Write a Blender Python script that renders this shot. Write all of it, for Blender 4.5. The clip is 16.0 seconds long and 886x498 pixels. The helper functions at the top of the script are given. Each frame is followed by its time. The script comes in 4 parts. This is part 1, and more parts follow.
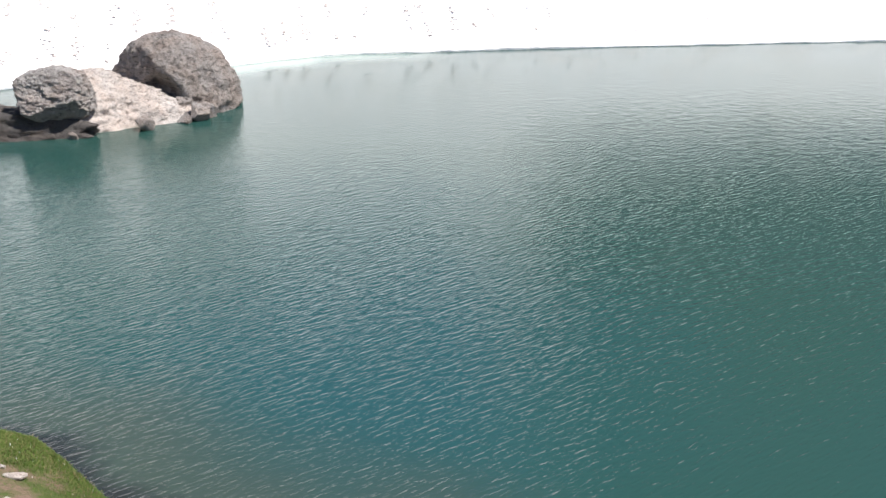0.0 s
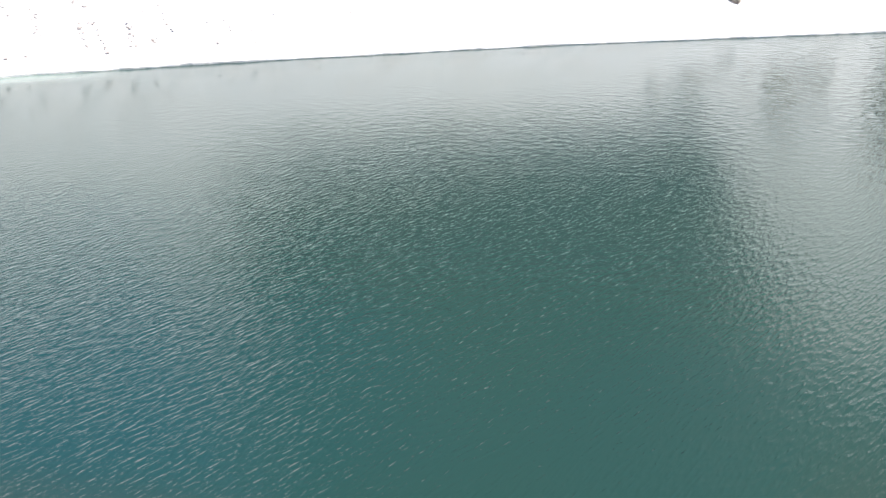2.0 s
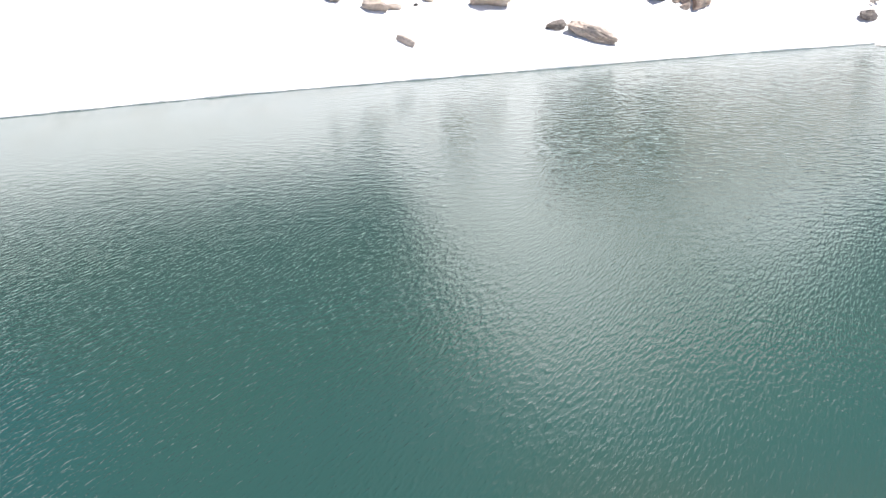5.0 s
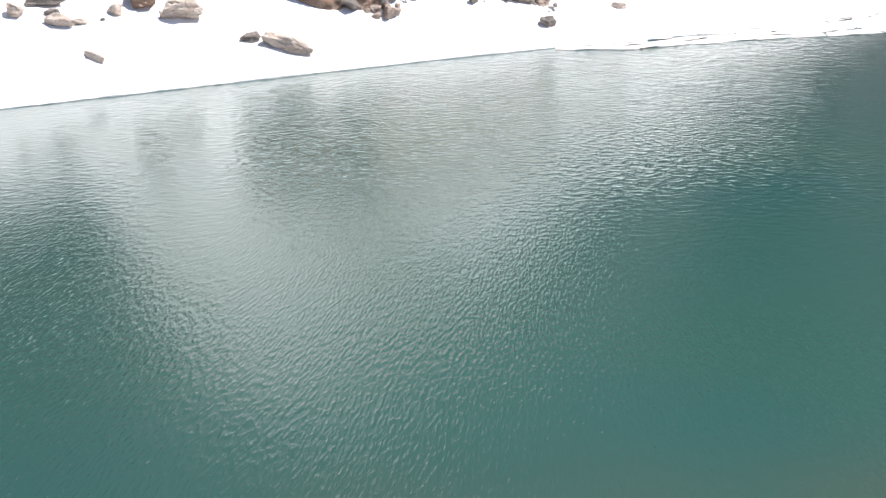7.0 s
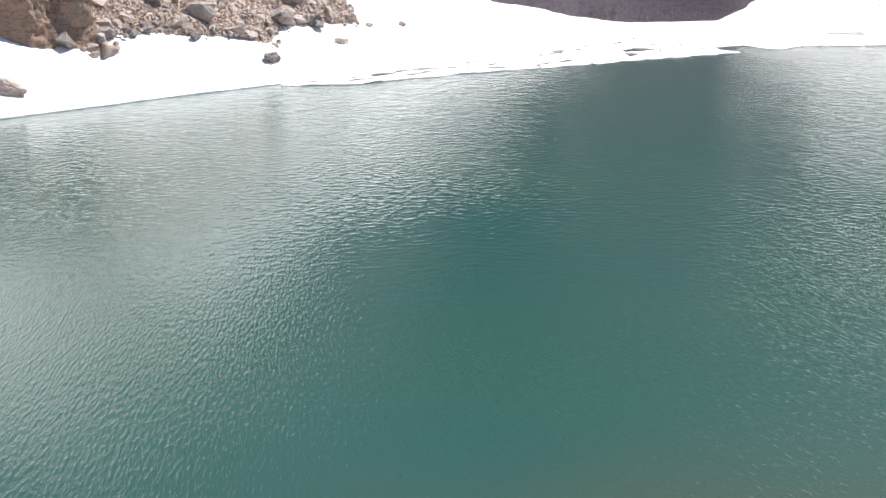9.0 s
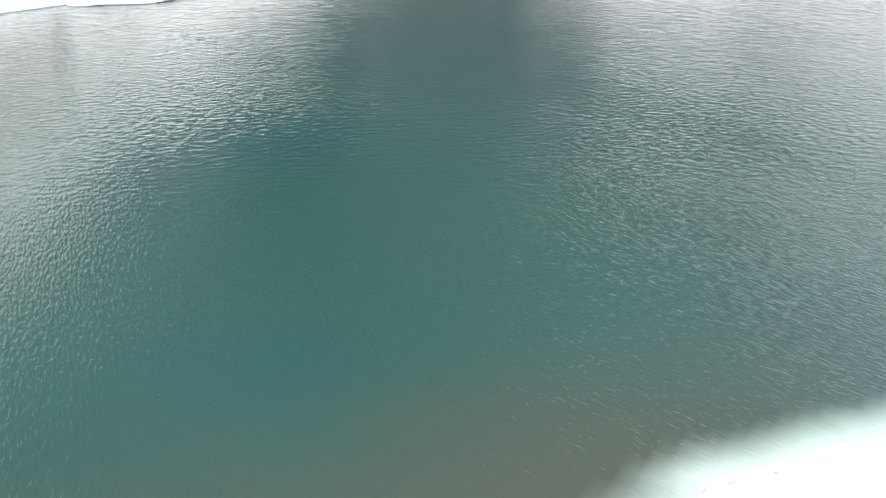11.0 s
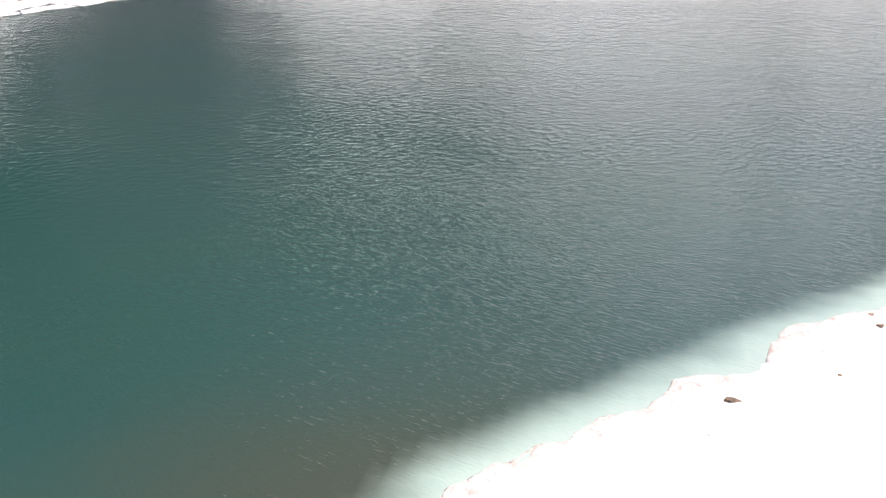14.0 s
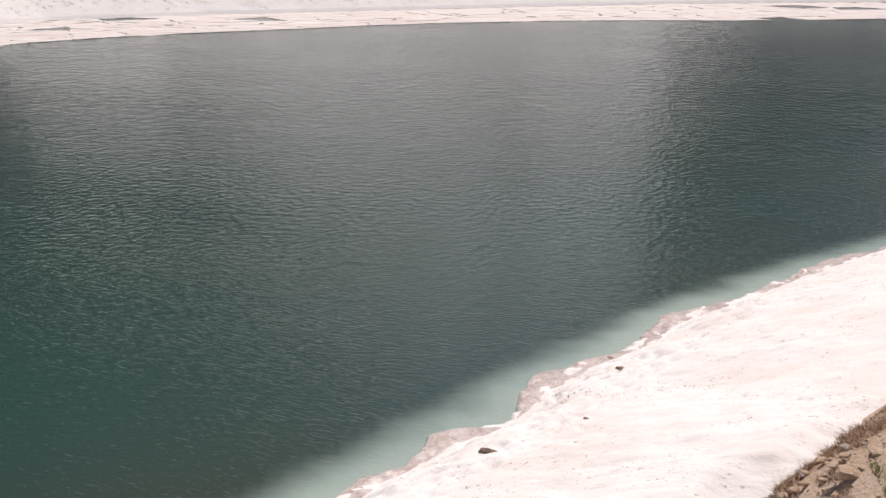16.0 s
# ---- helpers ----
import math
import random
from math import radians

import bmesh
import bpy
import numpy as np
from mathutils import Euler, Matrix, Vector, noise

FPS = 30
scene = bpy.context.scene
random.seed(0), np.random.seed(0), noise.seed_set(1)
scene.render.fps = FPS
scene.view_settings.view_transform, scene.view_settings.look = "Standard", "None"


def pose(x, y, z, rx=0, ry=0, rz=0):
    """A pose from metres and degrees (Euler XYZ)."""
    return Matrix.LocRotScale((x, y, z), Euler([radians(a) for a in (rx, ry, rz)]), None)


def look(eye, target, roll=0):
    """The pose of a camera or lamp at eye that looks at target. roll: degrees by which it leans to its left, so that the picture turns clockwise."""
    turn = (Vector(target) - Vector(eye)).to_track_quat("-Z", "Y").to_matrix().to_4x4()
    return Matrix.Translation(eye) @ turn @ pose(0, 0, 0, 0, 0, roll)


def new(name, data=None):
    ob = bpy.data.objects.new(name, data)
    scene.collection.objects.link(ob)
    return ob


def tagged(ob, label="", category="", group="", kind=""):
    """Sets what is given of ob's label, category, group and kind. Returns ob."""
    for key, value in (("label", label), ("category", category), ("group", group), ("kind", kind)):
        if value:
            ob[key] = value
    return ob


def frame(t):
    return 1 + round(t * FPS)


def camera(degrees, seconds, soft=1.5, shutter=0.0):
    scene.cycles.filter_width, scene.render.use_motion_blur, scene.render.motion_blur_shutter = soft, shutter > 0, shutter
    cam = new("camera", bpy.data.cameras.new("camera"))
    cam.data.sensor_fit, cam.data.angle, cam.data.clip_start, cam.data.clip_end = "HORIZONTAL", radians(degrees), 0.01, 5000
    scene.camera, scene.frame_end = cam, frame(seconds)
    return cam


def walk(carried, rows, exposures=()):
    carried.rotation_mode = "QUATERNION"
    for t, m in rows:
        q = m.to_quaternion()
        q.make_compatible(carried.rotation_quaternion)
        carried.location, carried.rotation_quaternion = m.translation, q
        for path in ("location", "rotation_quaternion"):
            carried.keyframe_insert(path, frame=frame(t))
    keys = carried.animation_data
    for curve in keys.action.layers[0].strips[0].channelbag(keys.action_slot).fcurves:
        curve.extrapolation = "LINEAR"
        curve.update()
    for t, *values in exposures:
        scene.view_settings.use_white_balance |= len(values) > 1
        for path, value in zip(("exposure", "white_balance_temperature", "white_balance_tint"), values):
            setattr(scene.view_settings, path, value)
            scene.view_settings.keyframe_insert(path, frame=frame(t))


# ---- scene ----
cam = camera(40.0, 16.0, soft=1.5)

# One standing viewpoint on the bank, ten metres above the lake, turning to the right.
EYE = (0.0, 0.0, 10.0)
TURNS = [
    (0.0, 0.00, -19.90, -0.32), (0.5, -1.61, -20.42, -0.36), (1.0, -6.94, -20.66, 0.32),
    (1.5, -12.36, -19.96, 0.67), (2.0, -15.02, -19.29, 0.62), (2.5, -17.31, -20.05, 0.52),
    (3.0, -19.62, -20.37, 0.61), (3.5, -22.63, -18.58, 0.65), (3.7, -23.92, -18.01, 0.68),
    (5.8, -35.55, -17.12, 0.02), (6.0, -37.67, -17.52, -0.06), (6.5, -41.18, -16.93, -0.08),
    (7.0, -44.14, -16.26, 0.93), (7.5, -47.38, -15.86, 1.14), (8.0, -50.76, -15.39, 1.14),
    (8.5, -53.78, -15.01, 1.19), (9.0, -56.98, -14.36, 1.42), (9.5, -59.06, -14.34, 1.37),
    (10.0, -61.84, -15.16, 1.26), (10.2, -63.09, -15.61, 1.34), (12.5, -71.03, -20.82, 1.02),
    (13.0, -74.16, -18.90, -0.08), (13.5, -77.11, -17.76, 0.01), (14.0, -80.22, -17.00, 0.09),
    (14.5, -83.69, -15.94, -0.38), (15.0, -87.42, -15.49, -0.58), (15.5, -89.74, -14.56, -0.49),
    (16.0, -92.44, -13.99, 0.38)]


def stand(yaw, pitch, roll):
    return pose(*EYE, 0, 0, yaw) @ pose(0, 0, 0, 90 + pitch) @ pose(0, 0, 0, 0, 0, roll)


walk(cam, [(t, stand(a, b, c)) for t, a, b, c in TURNS],
     exposures=[(0.0, 0.6, 6500, 12), (1.5, 0.56, 6500, 12), (2.5, 0.58, 6500, 12), (3.0, 0.71, 6500, 12), (3.5, 0.82, 6500, 12), (5.0, 0.82, 6500, 12), (9.0, 0.73, 6500, 12), (12.5, 0.8, 6500, 14), (14.0, 0.43, 6700, 16), (15.0, -0.2, 7000, 18), (16.0, -0.52, 7000, 18)])

# ---- light: clear high-mountain noon, sun high over the right-hand end of the lake ----
SUN_AZ, SUN_EL = 102.0, 62.0
world = bpy.data.worlds.new("sky")
scene.world = world
world.use_nodes = True
wn = world.node_tree.nodes
sky = wn.new("ShaderNodeTexSky")
sky.sky_type, sky.sun_disc = "NISHITA", False
sky.sun_elevation, sky.sun_rotation = radians(SUN_EL), radians(SUN_AZ)
sky.altitude, sky.air_density, sky.dust_density = 3000, 1.0, 0.6
world.node_tree.links.new(sky.outputs[0], wn["Background"].inputs[0])
wn["Background"].inputs[1].default_value = 0.1
sun_data = bpy.data.lights.new("sun", "SUN")
sun_data.energy, sun_data.angle, sun_data.color = 5.0, radians(0.5), (1.0, 0.96, 0.9)
sun = new("sun", sun_data)
sa, se = radians(SUN_AZ), radians(SUN_EL)
sun.matrix_world = look((300 * math.sin(sa) * math.cos(se), 300 * math.cos(sa) * math.cos(se), 300 * math.sin(se)), (0, 0, 0))

# ---- terrain functions ----
FAR = [(-60, 30), (-40, 36), (-28, 41), (-16.5, 45.8), (-8.7, 50), (-5.4, 52.1), (5.4, 53.6), (20, 54.9), (41, 55.2), (54, 55.3), (64, 55),
       (80, 53.8), (95, 53.7), (108.7, 55.2), (125, 59.5), (132, 61), (138.5, 60.2), (144, 57), (155, 50), (165, 45), (180, 27), (191, 8), (207, -20), (222, -52),
       (234, -94), (236, -130)]
NEAR = [(236, -130), (200, -150), (150, -135), (99.84, -88.2), (69.82, -54.17), (51.81, -32.16), (39.4, -16.99), (37.27, -14.09), (34.79, -11.51), (32.9, -9.39), (31.4, -7.79), (29.32, -6.26), (27.69, -4.62), (26.13, -3.46), (24.41, -2.54), (23.32, -1.34), (22.08, -0.32), (20.89, 0.65), (19.89, 1.42), (18.73, 2.24), (17.1, 2.97), (14.75, 3.35),
        (8, 8.8), (0, 12.5), (-5.0, 16.05), (-5.9, 17.15), (-6.7, 18.0), (-7.8, 18.45), (-14, 20), (-25, 20), (-45, 18), (-62, 22), (-60, 30)]
RIM = [(39.75, -16.75), (38.99, -15.25), (37.67, -13.65), (36.37, -12.48), (34.9, -11.06), (33.71, -9.96), (33.15, -9.1), (32.6, -8.15), (32.09, -7.45), (30.65, -6.75), (29.1, -5.95), (28.75, -5.18), (28.05, -4.3), (27.35, -3.33), (26.3, -2.9), (25.5, -2.82), (24.1, -2.45), (24.24, -1.6), (23.8, -0.8), (23.2, -0.66), (22.07, -0.06), (21.76, 0.7), (21.05, 1.06), (20.62, 1.25), (20.25, 1.82), (19.66, 2.08), (18.95, 2.68), (18.39, 3.04), (17.41, 3.35), (16.57, 3.7), (15.2, 3.85), (13.9, 4.3)]


def hash3(i, j, k):
    n = (i * 374761393 + j * 668265263 + k * 2147483647) & 0xFFFFFFFF
    n = ((n ^ (n >> 13)) * 1274126177) & 0xFFFFFFFF
    n = ((n ^ (n >> 16)) * 2246822519) & 0xFFFFFFFF
    return ((n ^ (n >> 15)) & 0xFFFFFF) / 0xFFFFFF


def vnoise(x, y, z=0.0):
    """Smooth value noise from -1 to 1, for arrays."""
    x, y, z = np.broadcast_arrays(np.asarray(x, float), np.asarray(y, float), np.asarray(z, float))
    i, j, k = np.floor(x).astype(np.int64), np.floor(y).astype(np.int64), np.floor(z).astype(np.int64)
    u, v, w = x - i, y - j, z - k
    u, v, w = u * u * (3 - 2 * u), v * v * (3 - 2 * v), w * w * (3 - 2 * w)
    out = 0
    for a in (0, 1):
        for b in (0, 1):
            for c in (0, 1):
                out = out + hash3(i + a, j + b, k + c) * (u if a else 1 - u) * (v if b else 1 - v) * (w if c else 1 - w)
    return out * 2 - 1


def fbm(x, y, z=0.0, octaves=4):
    out, amp = 0, 0.5
    for o in range(octaves):
        out = out + amp * vnoise(x * 2 ** o + 17 * o, y * 2 ** o, z * 2 ** o)
        amp *= 0.5
    return out


def smooth(a, b, x):
    t = np.clip((x - a) / (b - a), 0, 1)
    return t * t * (3 - 2 * t)


def softmin(a, b, k):
    h = np.clip(0.5 + 0.5 * (b - a) / k, 0, 1)
    return b * (1 - h) + a * h - k * h * (1 - h)


def to_line(x, y, line):
    """Distance to a polyline."""
    best = np.full(np.shape(x), 1e9)
    for (ax, ay), (bx, by) in zip(line, line[1:]):
        dx, dy = bx - ax, by - ay
        t = np.clip(((x - ax) * dx + (y - ay) * dy) / (dx * dx + dy * dy), 0, 1)
        best = np.minimum(best, np.hypot(x - ax - t * dx, y - ay - t * dy))
    return best


def inside(x, y, ring):
    odd = np.zeros(np.shape(x), bool)
    for (ax, ay), (bx, by) in zip(ring, ring[1:] + ring[:1]):
        if ay != by:
            odd ^= ((ay > y) != (by > y)) & (x < (bx - ax) * (y - ay) / (by - ay) + ax)
    return odd


LAKE = FAR[:-1] + NEAR[:-1]


def bearing(x, y):
    a = np.degrees(np.arctan2(x, y))
    return np.where(a < -100, a + 360, a)


def slope_height(x, y, d):
    """Height of the open snow slopes at inland distance d; they sink to the ice before the dark cliff."""
    a = bearing(x, y)
    low = 0.5 * d + 0.35 * np.maximum(d - 12, 0)
    cap = np.interp(a, [-4, 3.5, 8, 50, 55, 57, 59, 61, 63, 65.3, 69.2, 70.5, 71.8, 74, 76], [18, 18, 90, 90, 14, 6.2, 3.6, 2.2, 1.1, 0.2, 0.3, 2.2, 5.5, 9, 90])
    fall = smooth(56, 60, a) * smooth(69, 66, a) * smooth(9, 17, d)
    return softmin(low, cap, 0.15 * cap) * (1 - 0.9 * fall)


def cliff_start(a):
    """Inland distance at which the rock walls begin, by bearing."""
    return np.interp(a, [-60, 4, 8, 27, 29, 31, 33, 38, 44, 52, 57, 60, 62.5, 65, 69.8, 72.3, 73.4, 76, 100, 103, 107], [60, 21, 17, 17, 30, 55, 75, 64, 39, 25, 17, 12, 6, 3.5, 3, 10, 28, 35, 35, 18, 8])


def snow_top(a):
    """Inland distance up to which snow covers the ground, by bearing; it fills the gully between the walls."""
    return np.interp(a, [-60, 3.9, 4, 8, 27, 29, 31, 38, 44, 48, 52, 57, 60, 62.5, 65, 70.5, 72.3, 73.2, 80, 86, 94, 100, 103, 107],
                     [900, 900, 19, 15, 15, 22, 62, 72, 46, 34, 23, 15, 10, 4, 1.5, 1, 6, 18, 30, 50, 115, 130, 16, 6])


def far_height(x, y, d):
    """The slopes with the cliffs above them."""
    a = bearing(x, y)
    up = np.interp(a, [-60, 3, 7, 28, 31, 33, 45, 57, 61, 73, 75, 82, 93, 100, 105, 150], [0.3, 0.0, 2.2, 2.4, 0.9, 0.9, 0.9, 2.4, 3.4, 3.4, 1.4, 1.0, 0.35, 0.35, 1.8, 0.6])
    rise = np.interp(a, [-60, 3, 7, 28, 31, 33, 45, 57, 61, 73, 75, 100, 105, 150], [20, 1, 70, 80, 60, 60, 70, 90, 105, 105, 80, 80, 70, 40])
    return slope_height(x, y, d) * smooth(700, 200, d) + np.minimum(up * np.maximum(d - cliff_start(a), 0), rise)


def near_height(x, y, d):
    """Height of the near bank at inland distance d."""
    right = 0.36 * np.minimum(d, 8.2) + 0.7 * np.maximum(d - 8.2, 0)
    left = 0.2 * smooth(0, 0.15, d) + 0.35 * np.minimum(d, 4) + 0.58 * np.maximum(d - 4, 0)
    w = smooth(3, 12, x)
    z = softmin(left * (1 - w) + right * w, 8.4 + 0.1 * np.maximum(d - 16, 0), 1.0)
    return -softmin(-z, 1.2 * np.maximum(np.hypot(x, y) - 0.9, 0) - 8.4, 0.5)


def ground_height(x, y):
    dn, df = to_line(x, y, NEAR), to_line(x, y, FAR)
    inl = np.where(inside(x, y, LAKE), -1.0, 1.0)
    w = df ** 6 / (df ** 6 + dn ** 6 + 1e-9)
    d = np.minimum(dn, df)
    z = near_height(x, y, dn) * w + (far_height(x, y, df) - 0.35) * (1 - w)
    z = z + 0.10 * fbm(x * 0.9, y * 0.9) * smooth(0.2, 2, d) + 0.02 * d * fbm(x * 0.12, y * 0.12, 3) * (1 - w)
    return np.where(inl > 0, z, -0.25 - 0.35 * np.minimum(d, 14))


def snow_height(x, y):
    """Top of the snow on the far shore."""
    d = to_line(x, y, FAR)
    z = slope_height(x, y, d)
    lift = 0.2 * smooth(0, 0.8, d) + 0.026 - 0.7 * smooth(9.5, 13, d)
    return z + lift + 0.10 * fbm(x * 0.35, y * 0.35, 5) * smooth(0, 1.5, d)


def bank_height(x, y):
    """Top of the snow on the near shore."""
    d = to_line(x, y, NEAR)
    z = near_height(x, y, d)
    lift = 0.07 + 0.25 * smooth(0, 1.6, d) + 0.10 * fbm(x * 0.5, y * 0.5, 8) * smooth(0, 1.2, d) - 0.75 * smooth(8.1, 9.5, d + 0.3 + 0.75 * smooth(-5.6, -4.3, y) * smooth(18, 15, x) + 0.5 * fbm(x * 0.4, y * 0.4, 2))
    return z + lift
# ---- end of terrain functions ----

# ---- materials ----


class Nodes:
    """A small wrapper for a node material."""

    def __init__(self, name):
        self.m = bpy.data.materials.new(name)
        self.m.use_nodes = True
        self.t = self.m.node_tree
        self.b = self.t.nodes["Principled BSDF"]
        self.pos = self.t.nodes.new("ShaderNodeNewGeometry").outputs["Position"]

    def add(self, kind, **inputs):
        n = self.t.nodes.new(kind)
        for k, v in inputs.items():
            self.put(n.inputs[k.replace("_", " ")], v)
        return n

    def put(self, socket, v):
        if isinstance(v, bpy.types.NodeSocket):
            self.t.links.new(v, socket)
        else:
            socket.default_value = v

    def noise(self, scale, detail=3.0, rough=0.55, coords=None, distort=0.0):
        n = self.add("ShaderNodeTexNoise", Scale=scale, Detail=detail, Roughness=rough, Distortion=distort)
        self.put(n.inputs["Vector"], coords or self.pos)
        return n.outputs["Fac"]

    def stretch(self, turn, scale):
        """The place turned about the upright, then scaled axis by axis."""
        a = self.add("ShaderNodeMapping", Vector=self.pos)
        a.inputs["Rotation"].default_value = (0, 0, radians(turn))
        n = self.add("ShaderNodeMapping", Vector=a.outputs[0])
        n.inputs["Scale"].default_value = scale
        return n.outputs[0]

    def span(self, v, a, b, lo=0.0, hi=1.0):
        n = self.add("ShaderNodeMapRange", Value=v)
        for k, x in zip((1, 2, 3, 4), (a, b, lo, hi)):
            self.put(n.inputs[k], x)
        return n.outputs[0]

    def math(self, op, a, b):
        n = self.t.nodes.new("ShaderNodeMath")
        n.operation = op
        self.put(n.inputs[0], a)
        self.put(n.inputs[1], b)
        return n.outputs[0]

    def mix(self, f, a, b):
        n = self.t.nodes.new("ShaderNodeMix")
        n.data_type = "RGBA"
        for i, v in ((0, f), (6, a), (7, b)):
            self.put(n.inputs[i], v if isinstance(v, bpy.types.NodeSocket) or i == 0 else (*v, 1.0))
        return n.outputs[2]

    def bump(self, height, distance, strength=1.0, normal=None):
        n = self.add("ShaderNodeBump", Height=height, Distance=distance, Strength=strength)
        if normal:
            self.put(n.inputs["Normal"], normal)
        return n.outputs[0]

    def done(self, color, rough, normal=None, spec=0.4):
        self.put(self.b.inputs["Base Color"], color if isinstance(color, bpy.types.NodeSocket) else (*color, 1))
        self.put(self.b.inputs["Roughness"], rough)
        self.put(self.b.inputs["Specular IOR Level"], spec)
        if normal:
            self.put(self.b.inputs["Normal"], normal)
        return self.m


def snow_material(name, dirt, lean, clean=(0.88, 0.88, 0.88), dust=(0.80, 0.70, 0.63), specks=0.0, streaks=0.0):
    """Old summer snow: sun cups, grains, a thin veil of reddish dust and dark grit in the hollows."""
    n = Nodes(name)
    soft = n.noise(0.5, 4)
    run = n.noise(1.6, 4, 0.6, n.stretch(lean, (1.0, 0.28, 0.6)))
    grit = n.noise(9.0, 3, 0.7)
    col = n.mix(n.span(soft, 0.42, 0.72, 0, dirt), clean, dust)
    spots = n.math("MULTIPLY", n.span(run, 0.60, 0.70), n.span(grit, 0.54, 0.66))
    col = n.mix(n.math("MULTIPLY", spots, 0.8), col, (0.36, 0.30, 0.27))
    if streaks:
        band = n.noise(0.9, 4, 0.6, n.stretch(lean, (1.0, 0.07, 1.0)))
        col = n.mix(n.span(band, 0.42, 0.62, 0, streaks), col, (0.66, 0.55, 0.50))
    if specks:
        fleck = n.math("MULTIPLY", n.span(n.noise(1.1, 4, 0.6), 0.46, 0.62), n.span(n.noise(15.0, 2, 0.6, n.stretch(lean, (1.0, 0.6, 1.0))), 0.60, 0.70))
        col = n.mix(n.math("MULTIPLY", fleck, specks), col, (0.48, 0.36, 0.31))
    cups = n.bump(n.noise(2.2, 3, 0.5, n.stretch(lean, (1.0, 0.6, 1.0))), 0.12, 0.6)
    return n.done(col, 0.75, n.bump(n.noise(22, 3, 0.6), 0.02, 0.6, cups), 0.25)


def broken_snow_material():
    """High snow slopes broken by outcrops and bands of dark rock, with scree below them."""
    n = Nodes("snow_with_outcrops")
    a = n.noise(0.055, 5, 0.62, n.stretch(20, (1.0, 1.0, 0.5)), 0.6)
    b = n.noise(0.35, 4, 0.6)
    rock = n.span(n.math("ADD", n.math("MULTIPLY", a, 0.75), n.math("MULTIPLY", b, 0.25)), 0.52, 0.58)
    stone = n.mix(n.span(b, 0.4, 0.6), (0.16, 0.135, 0.125), (0.26, 0.215, 0.19))
    snow = n.mix(n.span(n.noise(0.5, 4), 0.42, 0.72, 0, 0.4), (0.86, 0.86, 0.86), (0.78, 0.69, 0.63))
    return n.done(n.mix(rock, snow, stone), 0.85, n.bump(b, 0.5, 0.6), 0.25)


def wet_ice_material():
    """Melting grey ice at the water's edge, mottled by dirt and air."""
    n = Nodes("wet_ice")
    a, f = n.noise(2.6, 5, 0.6, None, 0.8), n.noise(9, 4, 0.6)
    col = n.mix(n.span(a, 0.40, 0.58), (0.54, 0.43, 0.39), (0.74, 0.66, 0.63))
    col = n.mix(n.span(f, 0.52, 0.68, 0, 0.8), col, (0.82, 0.77, 0.75))
    return n.done(col, 0.22, n.bump(f, 0.03, 0.6, n.bump(a, 0.12, 0.8)), 0.5)


def rock_material(name, base, warm, dark, scale=1.0, pits=1.0):
    """Weathered mountain rock: pale crust, warm iron stains, dark pits and cracks, coarse grain."""
    n = Nodes(name)
    rnd = n.add("ShaderNodeObjectInfo").outputs["Random"]
    big = n.noise(0.9 * scale, 5, 0.6)
    fine = n.noise(6 * scale, 6, 0.72)
    grain = n.noise(19 * scale, 4, 0.7)
    vor = n.add("ShaderNodeTexVoronoi", Scale=1.7 * scale)
    vor.feature = "DISTANCE_TO_EDGE"
    n.put(vor.inputs["Vector"], n.pos)
    col = n.mix(n.span(big, 0.40, 0.62), base, warm)
    col = n.mix(n.span(rnd, 0.0, 1.0, 0.0, 0.35), col, tuple(0.5 * (a + b) for a, b in zip(base, dark)))
    col = n.mix(n.span(grain, 0.50, 0.72, 0, 0.55), col, tuple(min(0.65, c * 1.5) for c in base))
    col = n.mix(n.span(fine, 0.48, 0.34, 0, 0.6), col, dark)
    crack = n.span(vor.outputs["Distance"], 0.0, 0.05)
    strata = n.noise(4.5 * scale, 4, 0.62, n.stretch(25, (0.28, 0.9, 1.6)), 0.5)
    col = n.mix(n.span(strata, 0.44, 0.36, 0, 0.55), col, dark)
    normal = n.bump(strata, 0.14 * pits / scale, 0.8, n.bump(big, 0.25 / scale, 0.6))
    normal = n.bump(crack, 0.03 / scale, 0.4, normal)
    normal = n.bump(fine, 0.16 * pits / scale, 1.0, normal)
    normal = n.bump(grain, 0.07 * pits / scale, 0.8, normal)
    return n.done(col, 0.85, normal, 0.25)


def ground_material():
    n = Nodes("soil_and_scree")
    a, f = n.noise(0.8, 5), n.noise(6, 5, 0.7)
    col = n.mix(n.span(a, 0.4, 0.6), (0.47, 0.33, 0.235), (0.58, 0.45, 0.35))
    col = n.mix(n.span(f, 0.5, 0.75, 0, 0.7), col, (0.50, 0.44, 0.37))
    return n.done(col, 0.95, n.bump(f, 0.08, 0.9, n.bump(a, 0.2, 0.6)), 0.2)


def turf_material():
    n = Nodes("thin_turf_soil")
    a, f = n.noise(2.2, 6, 0.65), n.noise(14, 4, 0.7)
    col = n.mix(n.span(a, 0.42, 0.58), (0.06, 0.085, 0.02), (0.17, 0.12, 0.085))
    col = n.mix(n.span(f, 0.5, 0.7, 0, 0.75), col, (0.09, 0.08, 0.045))
    return n.done(col, 0.95, n.bump(f, 0.04, 0.9), 0.2)


